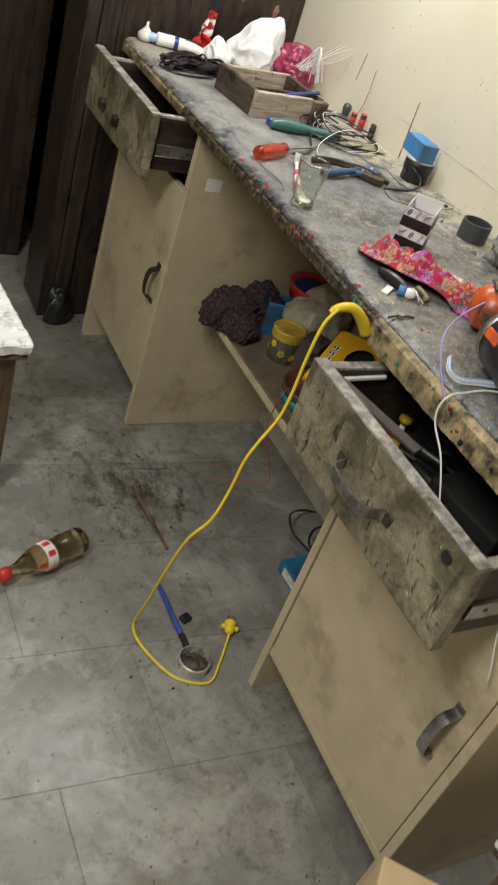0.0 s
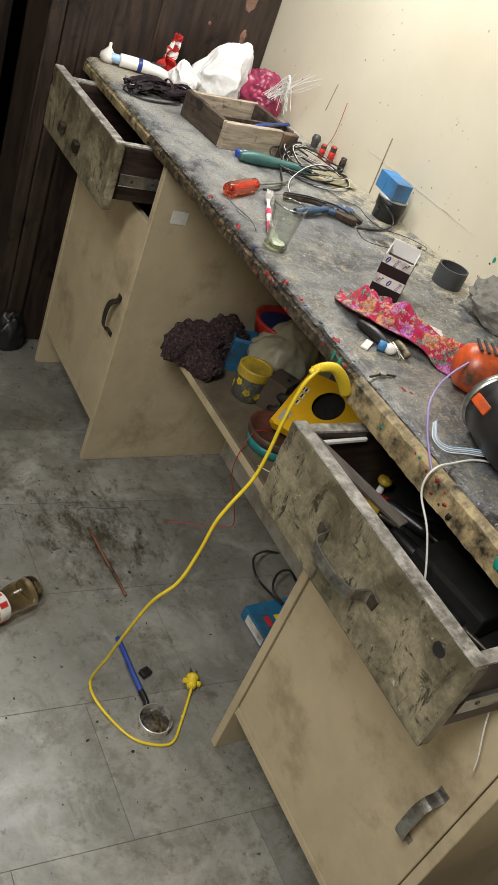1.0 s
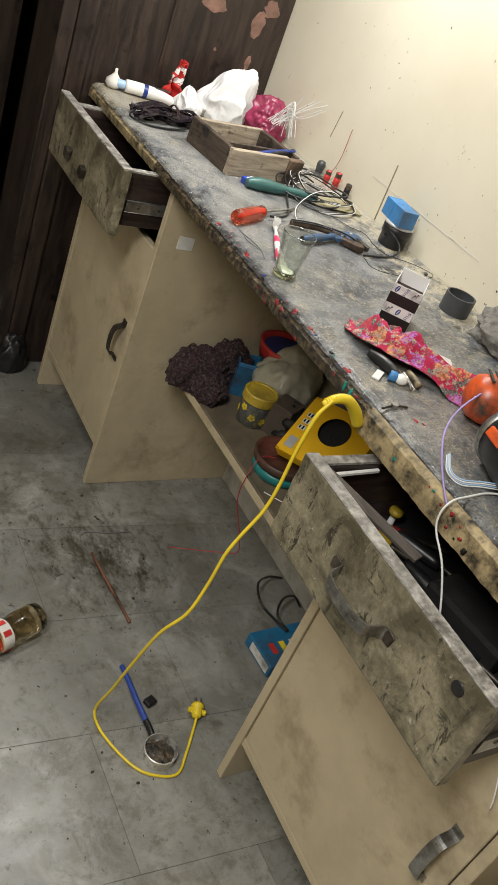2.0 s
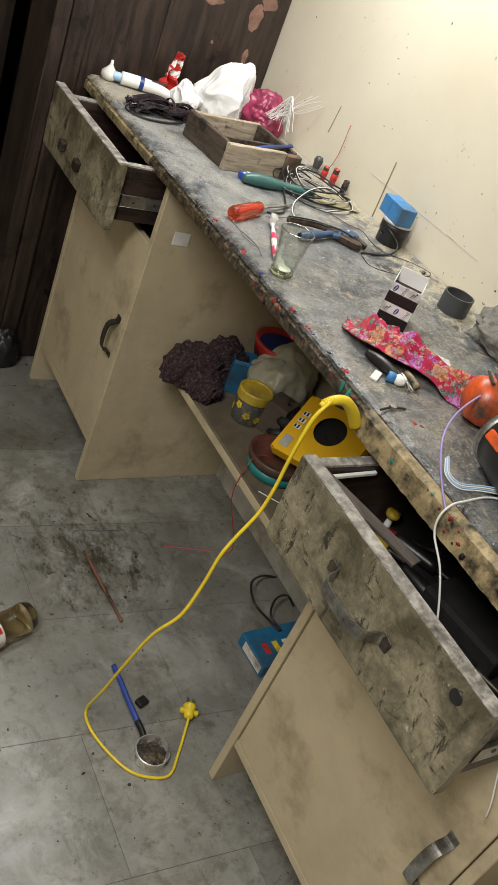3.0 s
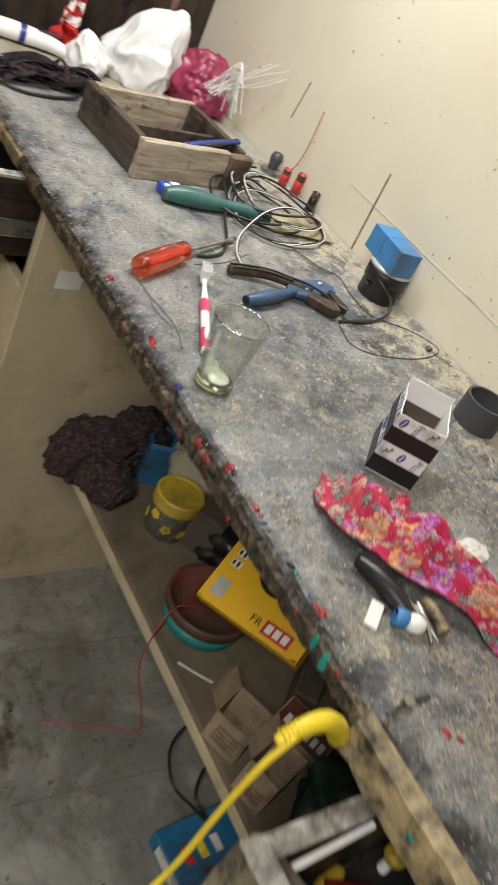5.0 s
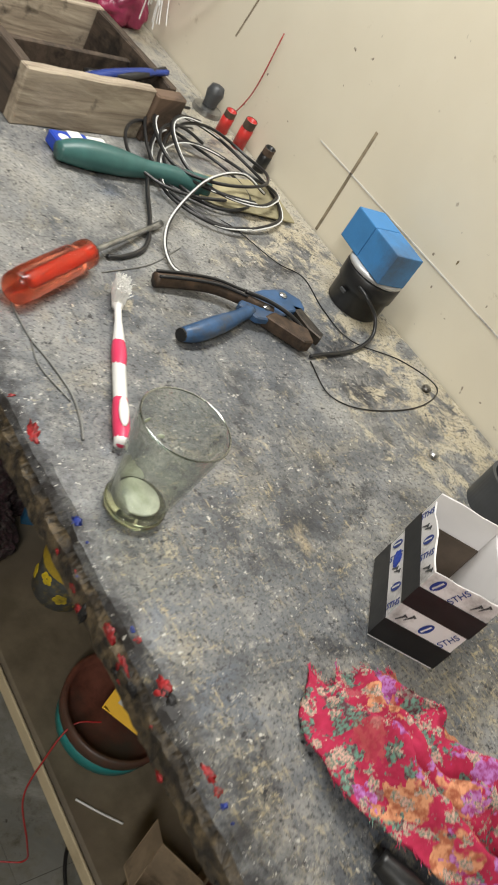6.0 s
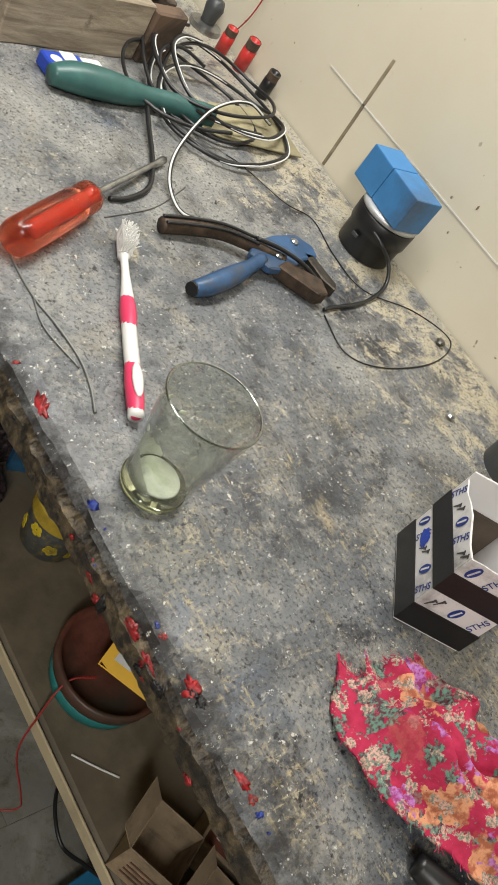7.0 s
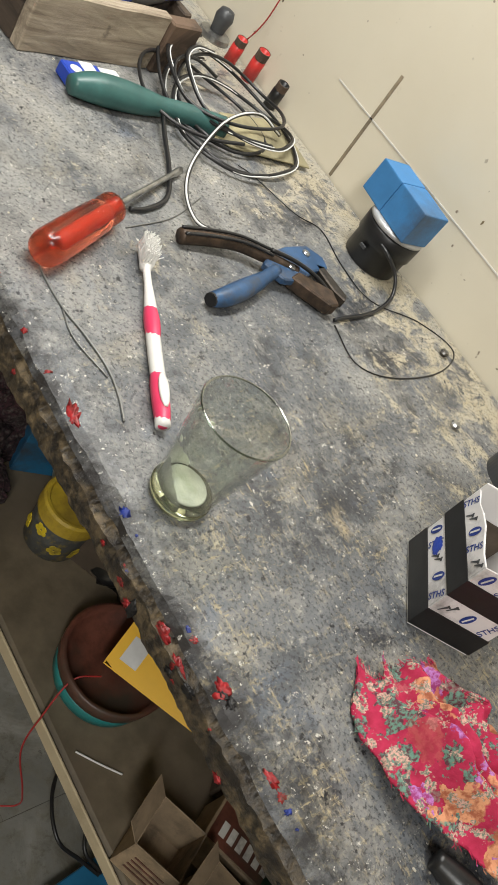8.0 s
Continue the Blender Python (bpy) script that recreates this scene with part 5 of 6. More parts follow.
cord("power_lead", [(0.22, -0.175, TOP + 0.010), (0.14, -0.165, TOP + 0.006), (0.078, -0.154, TOP + 0.006), (0.040, -0.143, TOP + 0.004), (-0.004, -0.146, TOP + 0.003), (-0.034, -0.150, TOP + 0.002), (-0.046, -0.152, TOP - 0.016), (-0.046, -0.161, TOP - 0.040), (-0.045, -0.196, TOP - 0.069), (-0.045, -0.230, TOP - 0.116), (-0.045, -0.245, TOP - 0.15)], 0.0016, WIREWHITE, "white lead hanging over the bench edge into the drawer")
cord("power_lead", [(0.20, 0.03, TOP + 0.075), (0.139, 0.018, TOP + 0.060), (0.059, -0.016, TOP + 0.050), (-0.005, -0.062, TOP + 0.046), (-0.028, -0.098, TOP + 0.028), (-0.034, -0.125, TOP + 0.008), (-0.036, -0.148, TOP - 0.008)], 0.0016, WIREPURPLE, "lilac lead looping over the bench edge")
rb = thing("ribbon_cable", pose(0, 0, 0), "pale blue and white ribbon cable by the grinder", "cable")
for k in range(4):
    part("strand", sweep([(0.018, -0.068 - 0.001 * k, TOP + 0.010 + 0.002 * k), (0.000, -0.095 - 0.002 * k, TOP + 0.004 + 0.002 * k), (0.004, -0.121, TOP + 0.003 + 0.0028 * k), (0.035, -0.132, TOP + 0.006 + 0.003 * k), (0.075, -0.150, TOP + 0.012 + 0.003 * k), (0.15, -0.172, TOP + 0.02 + 0.003 * k)], 0.0010, 6), WIREBLUE if k % 2 else WIREWHITE, rb, smooth=True)

# ---------- far end of the bench ----------
gp = part("garlic_bulb", moved(lathe([(0, 0), (0.014, 0.001), (0.021, 0.010), (0.020, 0.020), (0.010, 0.030), (0.004, 0.038), (0.0035, 0.048), (0, 0.049)], 20), pose(0.030, 1.388, TOP)), PAPER, smooth=True)
tagged(gp, "small white knotted bag end, bulb-shaped", "bag")
tu = thing("glue_tube", pose(0.056, 1.372, TOP, 0, 0, -14), "squeezed white glue tube with a blue band", "tube")
part("tube_body", sweep([(0.0, 0, 0.017), (0.05, 0, 0.018), (0.10, 0, 0.016), (0.145, 0, 0.006)], lambda t: 0.016 - 0.010 * max(0, t - 0.4), 14), WHITEPL, tu, smooth=True)
part("band", sweep([(0.045, 0, 0.0178), (0.050, 0, 0.0178), (0.056, 0, 0.0178)], 0.0166, 14), NAVY, tu, "blue band", True)
part("tube_cap", sweep([(-0.022, 0, 0.017), (-0.012, 0, 0.017), (-0.001, 0, 0.017)], 0.011, 12), WIREBLUE, tu, "pale blue cap", True)
for k in range(3):
    part("print_bar", box(0.075 + 0.004 * k, 0.115, -0.004 + 0.005 * k, -0.002 + 0.005 * k, 0.0322, 0.0332, 0), GREYPL, tu)
bd = thing("tape_bundle", pose(0.108, 1.200, TOP, 0, 0, 4) @ Matrix.Diagonal((1.0, 1.25, 1.35, 1)), "tangled bundle of shiny black plastic tape", "tape")
rng = random.Random(14)
for k in range(26):
    y0, z0 = rng.uniform(-0.026, 0.026), rng.uniform(0.004, 0.030)
    pts = []
    for q in range(7):
        x = -0.088 + 0.176 * q / 6
        pinch = 1 - 0.45 * math.exp(-((x - 0.01) / 0.02) ** 2)
        pts.append((x + rng.uniform(-0.012, 0.012), y0 * pinch + rng.uniform(-0.009, 0.009), max(0.004, z0 * pinch * (1 - 0.5 * (x / 0.09) ** 2) + rng.uniform(-0.005, 0.006))))
    part("strand", sweep(pts, lambda t, k=k: 0.0030 + 0.0012 * math.sin(9 * t + k), 5, 4), SHINYTAPE, bd)
part("tie", moved(lathe([(0.020, 0), (0.0225, 0.004), (0.020, 0.008)], 18), pose(0.006, 0, 0.016, 0, 90, 0) @ Matrix.Diagonal((0.75, 1, 1, 1))), DARKRAG, bd)
part("loop_end", sweep([(-0.085, 0.01, 0.010), (-0.112, -0.015, 0.004), (-0.080, -0.045, 0.003), (-0.02, -0.046, 0.003), (0.03, -0.034, 0.004)], 0.0020, 6), BLACKPL, bd, smooth=True)


def wrapper_line(u, v, w, h):
    a = u * 2 - 1
    x = 0.180 + 0.024 * a * (0.6 + 0.5 * math.sin(v * 5)) + 0.012 * noise.noise(Vector((u * 3, v * 6, 1)))
    return Vector((x + 0.02 * v, 1.375 + 0.014 * math.sin(a * 5 + v * 6) + 0.01 * noise.noise(Vector((u * 6, v * 5, 3))), TOP + 0.004 + 0.105 * v))


def stripe(bm, fn):
    for f in bm.faces:
        f.material_index = 1 if fn(f.calc_center_median()) else 0
    return bm


rw = sheet(1, 1, 12, 22, wrapper_line, 0.001)
tagged(part("snack_wrapper", stripe(rw, lambda c: 0.05 < c.z - TOP - 0.004 < 0.088 and noise.noise(c * 30) > -0.25), [RED, WHITEPL]), "twisted red and silver snack wrapper standing up", "wrapper")


def bag_mesh(cx, cy, rx, ry, rz, seed, rough=0.35):
    bm = lump(rx * 1.08, ry * 1.08, rz * 1.08, seed, rough * 0.6, 1.0, 5, True, 0.015 if rx > 0.05 else 0.008, 13 if rx > 0.05 else 24)
    return moved(bm, pose(cx, cy, TOP, 0, 0, 0))


def cotton_heap(cx, cy, rx, ry, rz, seed, lean, turn):
    """A stiff cotton bag slumped in deep folds; lean pulls its top along local x."""
    bm = bmesh.new()
    bmesh.ops.create_icosphere(bm, subdivisions=6, radius=1)
    for v in bm.verts:
        d = v.co.normalized()
        a = math.atan2(d.y, d.x)
        k = 1 + 0.16 * noise.noise(d * 1.3 + Vector((seed, 0, 0)))
        fold = 0
        for f, g, ph in ((3, 0.13, seed), (5, 0.085, seed * 2.1), (9, 0.040, seed * 0.7)):
            bend = 1.6 * noise.noise(d * 1.7 + Vector((0, seed + f, 0)))
            fold += g * (1 - 2 * abs(math.sin((f * a + ph) / 2 + bend + d.z * 1.2)))
        k += fold * (1 - 0.6 * abs(d.z)) + 0.02 * noise.noise(d * 9)
        z = max(-0.55, d.z * k) * rz
        up = max(0.0, z / rz)
        v.co = Vector((d.x * k * rx * (1 - 0.25 * up) + lean * up, d.y * k * ry * (1 - 0.35 * up), z))
    bmesh.ops.translate(bm, verts=bm.verts, vec=(0, 0, 0.55 * rz))
    return moved(bm, pose(cx, cy, TOP, 0, 0, turn))


tagged(part("white_cloth_bag", cotton_heap(0.305, 1.310, 0.074, 0.050, 0.092, 5, 0.030, -26), WHITECLOTH, smooth=True), "crumpled white cotton bag on the bench", "bag")
tagged(part("white_cloth_bag", cotton_heap(0.205, 1.305, 0.038, 0.040, 0.044, 8, -0.010, 20), WHITECLOTH, smooth=True), "small crumpled white cotton scrap", "cloth")
tagged(part("pink_bag", bag_mesh(0.424, 1.285, 0.050, 0.065, 0.056, 12, 0.5), PINKBAG, smooth=True), "crumpled magenta plastic bag against the wall", "bag")
rng = random.Random(8)
sb = thing("string_bunch", pose(0.415, 1.185, TOP), "bunch of loose white plastic strings", "string")
for k in range(26):
    a = rng.uniform(-1.2, 1.4)
    l = rng.uniform(0.03, 0.07) if k > 5 else rng.uniform(0.09, 0.15)
    e = Vector((0.5 * l * math.cos(a), -0.4 * l + rng.uniform(-.02, .02), rng.uniform(0.03, 0.10)))
    part("string", sweep([(rng.uniform(-.02, .02), rng.uniform(0.0, .05), 0.055), (e.x * 0.5, e.y * 0.4, 0.075 + e.z * 0.5), (e.x, e.y, e.z if k > 5 else 0.12 + e.z * 0.4)], 0.0009, 4, 5), WIREWHITE, sb)

# ---------- things on the shelf ----------
# some colours here are lowered too, for the shade under the bench
SZ = 0.385
rag = thing("dark_rag", pose(0.186, 0.798, SZ), "dusty dark maroon knitted rag heaped on the shelf", "rag")
part("rag_body", moved(lump(0.076, 0.056, 0.062, 4, 0.22, 1.2, 6, True, 0.006, 30), pose(-0.012, 0.008, 0)), DARKRAG, rag, smooth=True)
part("rag_fold", moved(lump(0.058, 0.046, 0.076, 14, 0.22, 1.2, 6, True, 0.006, 30), pose(0.075, 0.018, 0)), DARKRAG, rag, smooth=True)
part("rag_tail", moved(lump(0.042, 0.050, 0.042, 24, 0.22, 1.2, 6, True, 0.005, 34), pose(-0.005, -0.055, 0)), DARKRAG, rag, smooth=True)

bx = thing("blue_bin", pose(0.292, 0.772, SZ, 0, 0, -22), "open blue plastic bin on the shelf", "bin")
for x0, x1, y0, y1 in ((-0.03, 0.03, -0.028, -0.0255), (-0.03, 0.03, 0.0255, 0.028), (-0.03, -0.0275, -0.0253, 0.0253), (0.0275, 0.03, -0.0253, 0.0253)):
    part("bin_wall", box(x0, x1, y0, y1, 0, 0.095, 0.001), BLUE, bx)
part("bin_floor", box(-0.0273, 0.0273, -0.0253, 0.0253, 0.0, 0.003, 0), BLUE, bx)
part("rim", box(-0.032, 0.032, -0.0305, -0.0282, 0.086, 0.096, 0.001), LBLUE, bx)

jr = thing("paint_jar", pose(0.262, 0.649, SZ), "grey jar with yellow flowers and a yellow lid", "jar")
part("jar_body", lathe([(0, 0), (0.034, 0), (0.037, 0.004), (0.039, 0.060), (0.037, 0.068), (0, 0.068)], 32), JARGREY, jr, smooth=True)
part("lid", lathe([(0.040, 0.064), (0.0425, 0.065), (0.0425, 0.086), (0.040, 0.089), (0.036, 0.0885), (0.034, 0.085), (0, 0.085)], 32), YELLOWLID, jr, "scuffed yellow lid")
for a in (190, 232, 275, 150):
    fl = bmesh.new()
    for q in range(5):
        add(fl, lathe([(0, 0.0006), (0.0042, 0.0006), (0.0045, 0)], 8), pose(0.0055 * math.cos(q * 1.2566), 0.0055 * math.sin(q * 1.2566), 0))
    part("flower", moved(fl, pose(0.0385 * math.cos(radians(a)), 0.0385 * math.sin(radians(a)), 0.036 + 0.012 * math.sin(a), 0, 0, a) @ pose(0, 0, 0, 0, 90, 0)), YELLOW, jr, "painted yellow flower")

tagged(part("plastic_bag", moved(lump(0.085, 0.075, 0.10, 31, 0.2, 1.2, 5, True, 0.007, 16), pose(0.375, 0.715, SZ)), FOGBAG, smooth=True), "milky plastic bag of powder on the shelf", "bag")
bw = thing("stacked_bowls", pose(0.40, 0.785, SZ), "stacked red and green plastic bowls by the wall", "bowl")
part("bowl", lathe([(0, 0), (0.050, 0), (0.066, 0.09), (0.070, 0.095), (0.064, 0.095), (0.048, 0.006), (0, 0.006)], 32), TEALPL, bw, "dark green lower bowl", True)
part("bowl", lathe([(0.052, 0.0955), (0.070, 0.0955), (0.075, 0.122), (0.078, 0.132), (0.070, 0.132), (0.05, 0.10), (0, 0.10)], 32), RED, bw, "red upper bowl", True)
part("bowl_content", lathe([(0, 0.124), (0.067, 0.122), (0.067, 0.119)], 28), NAVY, bw)

bc = part("brown_carton", moved(box(-0.035, 0.035, -0.03, 0.03, 0, 0.085, 0.003, 2), pose(0.318, 0.606, SZ, 0, 0, 30)), CARD_DARK)
tagged(bc, "dusty dark brown carton on the shelf", "box")
ti = thing("round_tins", pose(0.240, 0.461, SZ), "two stacked round trays, reddish over teal", "tray")
part("lower_tray", lathe([(0, 0), (0.058, 0), (0.064, 0.004), (0.066, 0.024), (0.062, 0.0245), (0, 0.02)], 36), TEALPL, ti, "teal lower tray", True)
part("upper_tray", lathe([(0, 0.0215), (0.060, 0.025), (0.069, 0.030), (0.071, 0.048), (0.066, 0.050), (0.062, 0.034), (0.03, 0.032), (0, 0.032)], 36), COPPER, ti, "reddish-brown upper tray", True)

# the yellow box stands on the trays and leans back
L0, LB, LT = Vector((0.198, 0.458, 0.462)), Vector((0.066, -0.166, 0.035)), Vector((0.110, 0.063, 0.091))
ex = LB.normalized()
ez = ex.cross(LT).normalized()
ey = ez.cross(ex)
ym = Matrix.Translation(L0) @ Matrix((ex, ey, ez)).transposed().to_4x4()
yb = thing("yellow_box", ym, "yellow printed cardboard box with a round window", "box")
bm = bmesh.new()
BW, BH, cx, cy, hr = 0.182, 0.158, 0.092, 0.097, 0.037
ring_o, ring_i = [], []
for k in range(48):
    a = 6.28318 * k / 48
    dx, dy = math.cos(a), math.sin(a)
    ring_i.append((cx + hr * dx, cy + hr * dy))
    tx = ((BW if dx > 0 else 0) - cx) / dx if abs(dx) > 1e-6 else 9
    ty = ((BH if dy > 0 else 0) - cy) / dy if abs(dy) > 1e-6 else 9
    q = min(tx, ty)
    ring_o.append((cx + q * dx, cy + q * dy))
for z0, z1 in ((-0.0015, 0.0),):
    vo = [[bm.verts.new((x, y, z)) for x, y in ring_o] for z in (z0, z1)]
    vi = [[bm.verts.new((x, y, z)) for x, y in ring_i] for z in (z0, z1)]
    for k in range(48):
        j = (k + 1) % 48
        bm.faces.new((vo[1][k], vo[1][j], vi[1][j], vi[1][k]))
        bm.faces.new((vo[0][k], vo[0][j], vi[0][j], vi[0][k]))
        bm.faces.new((vi[1][k], vi[1][j], vi[0][j], vi[0][k]))
        bm.faces.new((vo[1][k], vo[1][j], vo[0][j], vo[0][k]))
part("front_panel", bm, YCARD, yb)
part("back_panel", box(0, BW, 0, BH, -0.030, -0.0285, 0), YCARD, yb)
for x0, x1, y0, y1 in ((0, 0.0015, 0.0016, BH - 0.0016), (BW - 0.0015, BW, 0.0016, BH - 0.0016), (0, BW, 0, 0.0015), (0, BW, BH - 0.0015, BH)):
    part("side_panel", box(x0, x1, y0, y1, -0.0284, -0.0016, 0), YCARD, yb)
# black disc added so the window reads as a shaded hole
part("hole_shade_disc", moved(lathe([(0, 0), (0.055, 0), (0.055, 0.004), (0.012, 0.004), (0.010, 0.002), (0, 0.002)], 30), pose(cx, cy, -0.024)), SHADEBLACK, yb, "black disc standing for the dark hole")
part("label_patch", box(0.012, 0.034, 0.014, 0.044, 0.0003, 0.0008, 0), GREYWHITE, yb, "silver-white label")
for k in range(3):
    part("print_bar", box(0.012, 0.030, 0.066 + k * 0.018, 0.078 + k * 0.018, 0.0003, 0.0008, 0), WHITEPL, yb)
    part("print_bar", box(0.014, 0.018, 0.068 + k * 0.018, 0.076 + k * 0.018, 0.0009, 0.0013, 0), BLACKPL, yb)
    part("print_bar", box(0.022, 0.026, 0.067 + k * 0.018, 0.077 + k * 0.018, 0.0009, 0.0013, 0), BLACKPL, yb)
lettering("FR", 0.018, pose(0.098, 0.019, 0.0006, 0, 0, 0), BLACKPL, yb)
part("logo_patch", box(0.112, 0.160, 0.008, 0.030, 0.0003, 0.0008, 0), RED, yb, "red logo patch")
for k in range(3):
    part("print_bar", box(0.117 + 0.014 * k, 0.127 + 0.014 * k, 0.012, 0.026, 0.0009, 0.0013, 0), WHITEPL, yb)

tagged(part("folder", moved(box(-0.004, 0.004, -0.07, 0.07, 0, 0.20, 0.001), pose(0.405, 0.47, SZ, 0, 8, 25)), PURPLE), "dark purple folder leaning behind the yellow box", "folder")


def small_carton(m, sx, sy, sz, label, printed):
    c = thing("small_carton", m, label, "box")
    t = 0.0012
    for x0, x1, y0, y1 in ((-sx, sx, -sy, -sy + t), (-sx, sx, sy - t, sy), (-sx, -sx + t, -sy + t, sy - t), (sx - t, sx, -sy + t, sy - t)):
        part("carton_wall", box(x0, x1, y0, y1, 0, sz, 0.0003), CARD, c)
    part("carton_bottom", box(-sx + t, sx - t, -sy + t, sy - t, 0, 0.0012, 0), CARD, c)
    part("flap", moved(box(-sx, sx, 0, 0.001, 0, sy * 1.1, 0), pose(0, sy, sz, -40, 0, 0)), CARD, c)
    for k in range(printed):
        part("print_bar", box(-sx - 0.0006, -sx - 0.0001, -sy * 0.7, sy * 0.6, sz * 0.2 + k * 0.009, sz * 0.2 + k * 0.009 + 0.003, 0), COPPER, c)
    return c


small_carton(pose(0.188, 0.266, SZ, 0, 0, 24), 0.030, 0.030, 0.062, "open printed cardboard carton on the shelf", 4)
small_carton(pose(0.196, 0.188, SZ, 0, 0, 18), 0.034, 0.026, 0.070, "brown cardboard carton on the shelf", 3)
rj = thing("printed_box", pose(0.272, 0.222, SZ, 0, 0, 22), "flat cardboard box with a red printed label", "box")
part("carton_body", box(-0.032, 0.032, -0.045, 0.045, 0, 0.055, 0.0015), CARD, rj)
part("label_patch", box(-0.028, 0.028, -0.042, 0.042, 0.0553, 0.0558, 0), COPPER, rj, "red-brown printed label")
for k in range(6):
    part("print_bar", box(-0.018, 0.000, -0.036 + k * 0.012, -0.028 + k * 0.012, 0.0559, 0.0563, 0), PAPER, rj)
tagged(part("wooden_offcut", moved(box(-0.05, 0.05, -0.02, 0.02, 0, 0.05, 0.003), pose(0.345, 0.30, SZ, 0, 0, 40)), CARD_DARK), "dark dusty offcut on the shelf", "offcut")
tagged(part("green_cloth", moved(lump(0.06, 0.07, 0.05, 41, 0.45, 2, 4), pose(0.285, 0.105, SZ)), DARKGREEN, smooth=True), "dark green crumpled bag on the shelf", "bag")
tagged(part("black_bag", moved(lump(0.07, 0.06, 0.10, 51, 0.5, 2, 4), pose(0.39, 0.19, SZ)), BLACKPL, smooth=True), "crumpled black plastic bag on the shelf", "bag")
tagged(part("black_bag", moved(lump(0.05, 0.06, 0.05, 57, 0.5, 2, 4), pose(0.345, 0.565, SZ)), BLACKPL, smooth=True), "crumpled black plastic bag on the shelf", "bag")
cord("cotton_bud", [(0.166, 0.395, SZ + 0.002), (0.185, 0.372, SZ + 0.002), (0.205, 0.35, SZ + 0.002)], 0.0012, WIREWHITE, "thin white stick on the shelf", "stick")
cord("red_wire", [(0.205, 0.45, SZ + 0.052), (0.175, 0.46, SZ + 0.045), (0.146, 0.445, SZ + 0.006), (0.136, 0.43, SZ - 0.05), (0.155, 0.40, 0.26), (0.168, 0.392, 0.205), (0.14, 0.41, 0.188), (0.04, 0.475, 0.152)], 0.0012, WIRERED, "thin red wire dangling from the shelf", "wire", n=5)

# ---------- drawer contents ----------
z = 0.699
rng = random.Random(3)


def hand_tool(x, y, a, length, r, mat_grip, lab):
    t = thing("hand_tool", pose(x, y, z, 0, 0, a), lab, "tool")
    part("grip", sweep([(0, 0, r), (length * 0.2, 0, r), (length * 0.5, 0, r)], lambda q: r * (0.8 + 0.2 * math.sin(3 * q)), 10, 4), mat_grip, t, smooth=True)
    part("shaft", sweep([(length * 0.5, 0, r), (length * 0.75, 0, r * 0.8), (length, 0, r * 0.5)], r * 0.35, 8, 3), DARKSTEEL, t, smooth=True)


for args in ((-0.024, -0.036, -50, 0.095, 0.013, DIMYELLOW, "yellow handled tool in the drawer"), (-0.062, -0.126, -20, 0.10, 0.012, DIMYELLOW, "yellow gripped pliers in the drawer"), (-0.046, -0.096, -25, 0.050, 0.010, DIMYELLOW, "stubby yellow handled tool in the drawer"), (-0.024, -0.010, 10, 0.06, 0.008, DIMYELLOW, "yellow handled tool in the drawer"), (-0.022, -0.012, -30, 0.17, 0.011, DARKRED, "dark red handled tool in the drawer"), (-0.056, -0.150, -85, 0.15, 0.010, RED, "red handled tool in the drawer"), (0.010, -0.110, -80, 0.16, 0.013, BLACKPL, "black handled tool in the drawer"), (-0.10, -0.30, -50, 0.11, 0.011, BLACKPL, "black handled tool in the drawer"), (0.04, -0.05, -65, 0.16, 0.012, BLACKPL, "black handled tool in the drawer"), (-0.02, -0.22, -70, 0.15, 0.012, BLACKPL, "black handled tool in the drawer"), (-0.085, -0.16, -85, 0.14, 0.009, BLACKPL, "black handled tool in the drawer")):
    hand_tool(*args)
cp = thing("stopper", pose(0.055, -0.016, z), "round yellow stopper with a white stem", "stopper")
part("cap_disc", lathe([(0, 0.020), (0.010, 0.020), (0.012, 0.024), (0.011, 0.030), (0, 0.031)], 18), DIMYELLOW, cp, smooth=True)
part("stem", lathe([(0, 0), (0.006, 0), (0.005, 0.0198), (0, 0.0198)], 12), WHITEPL, cp)
tagged(part("tool_case", moved(box(-0.034, 0.034, -0.07, 0.07, 0, 0.045, 0.006, 2), pose(0.035, -0.235, z, 0, 0, 8)), SHADEBLACK), "black plastic tool case lying in the drawer", "case")
tagged(part("flat_bar", ragged(moved(box(-0.098, 0.098, -0.010, 0.010, -0.003, 0.003, 0.001), pose(-0.098, -0.084, 0.806, 0, 0, -73) @ pose(0, 0, 0, 0, 3, 0)), 0.001, 50), BATTEN), "grey-brown wooden batten lying across the drawer", "batten")
tagged(part("white_strip", moved(box(-0.055, 0.055, -0.003, 0.003, 0, 0.006, 0.001), pose(-0.070, -0.0045, 0.798, 0, 0, 3)), WHITEPL), "white plastic strip along the drawer's side", "strip")
tagged(part("scrap", moved(box(-0.02, 0.02, -0.015, 0.015, 0, 0.012, 0.002), pose(-0.05, -0.235, z, 0, 0, 30)), CARD), "cardboard scrap in the drawer", "scrap")

cord("white_string", [(-0.020, -0.398, 0.692), (-0.020, -0.410, 0.660), (-0.018, -0.426, 0.622), (-0.014, -0.432, 0.596)], 0.0012, WIREWHITE, "short white string hanging from the drawer", "string", n=5)

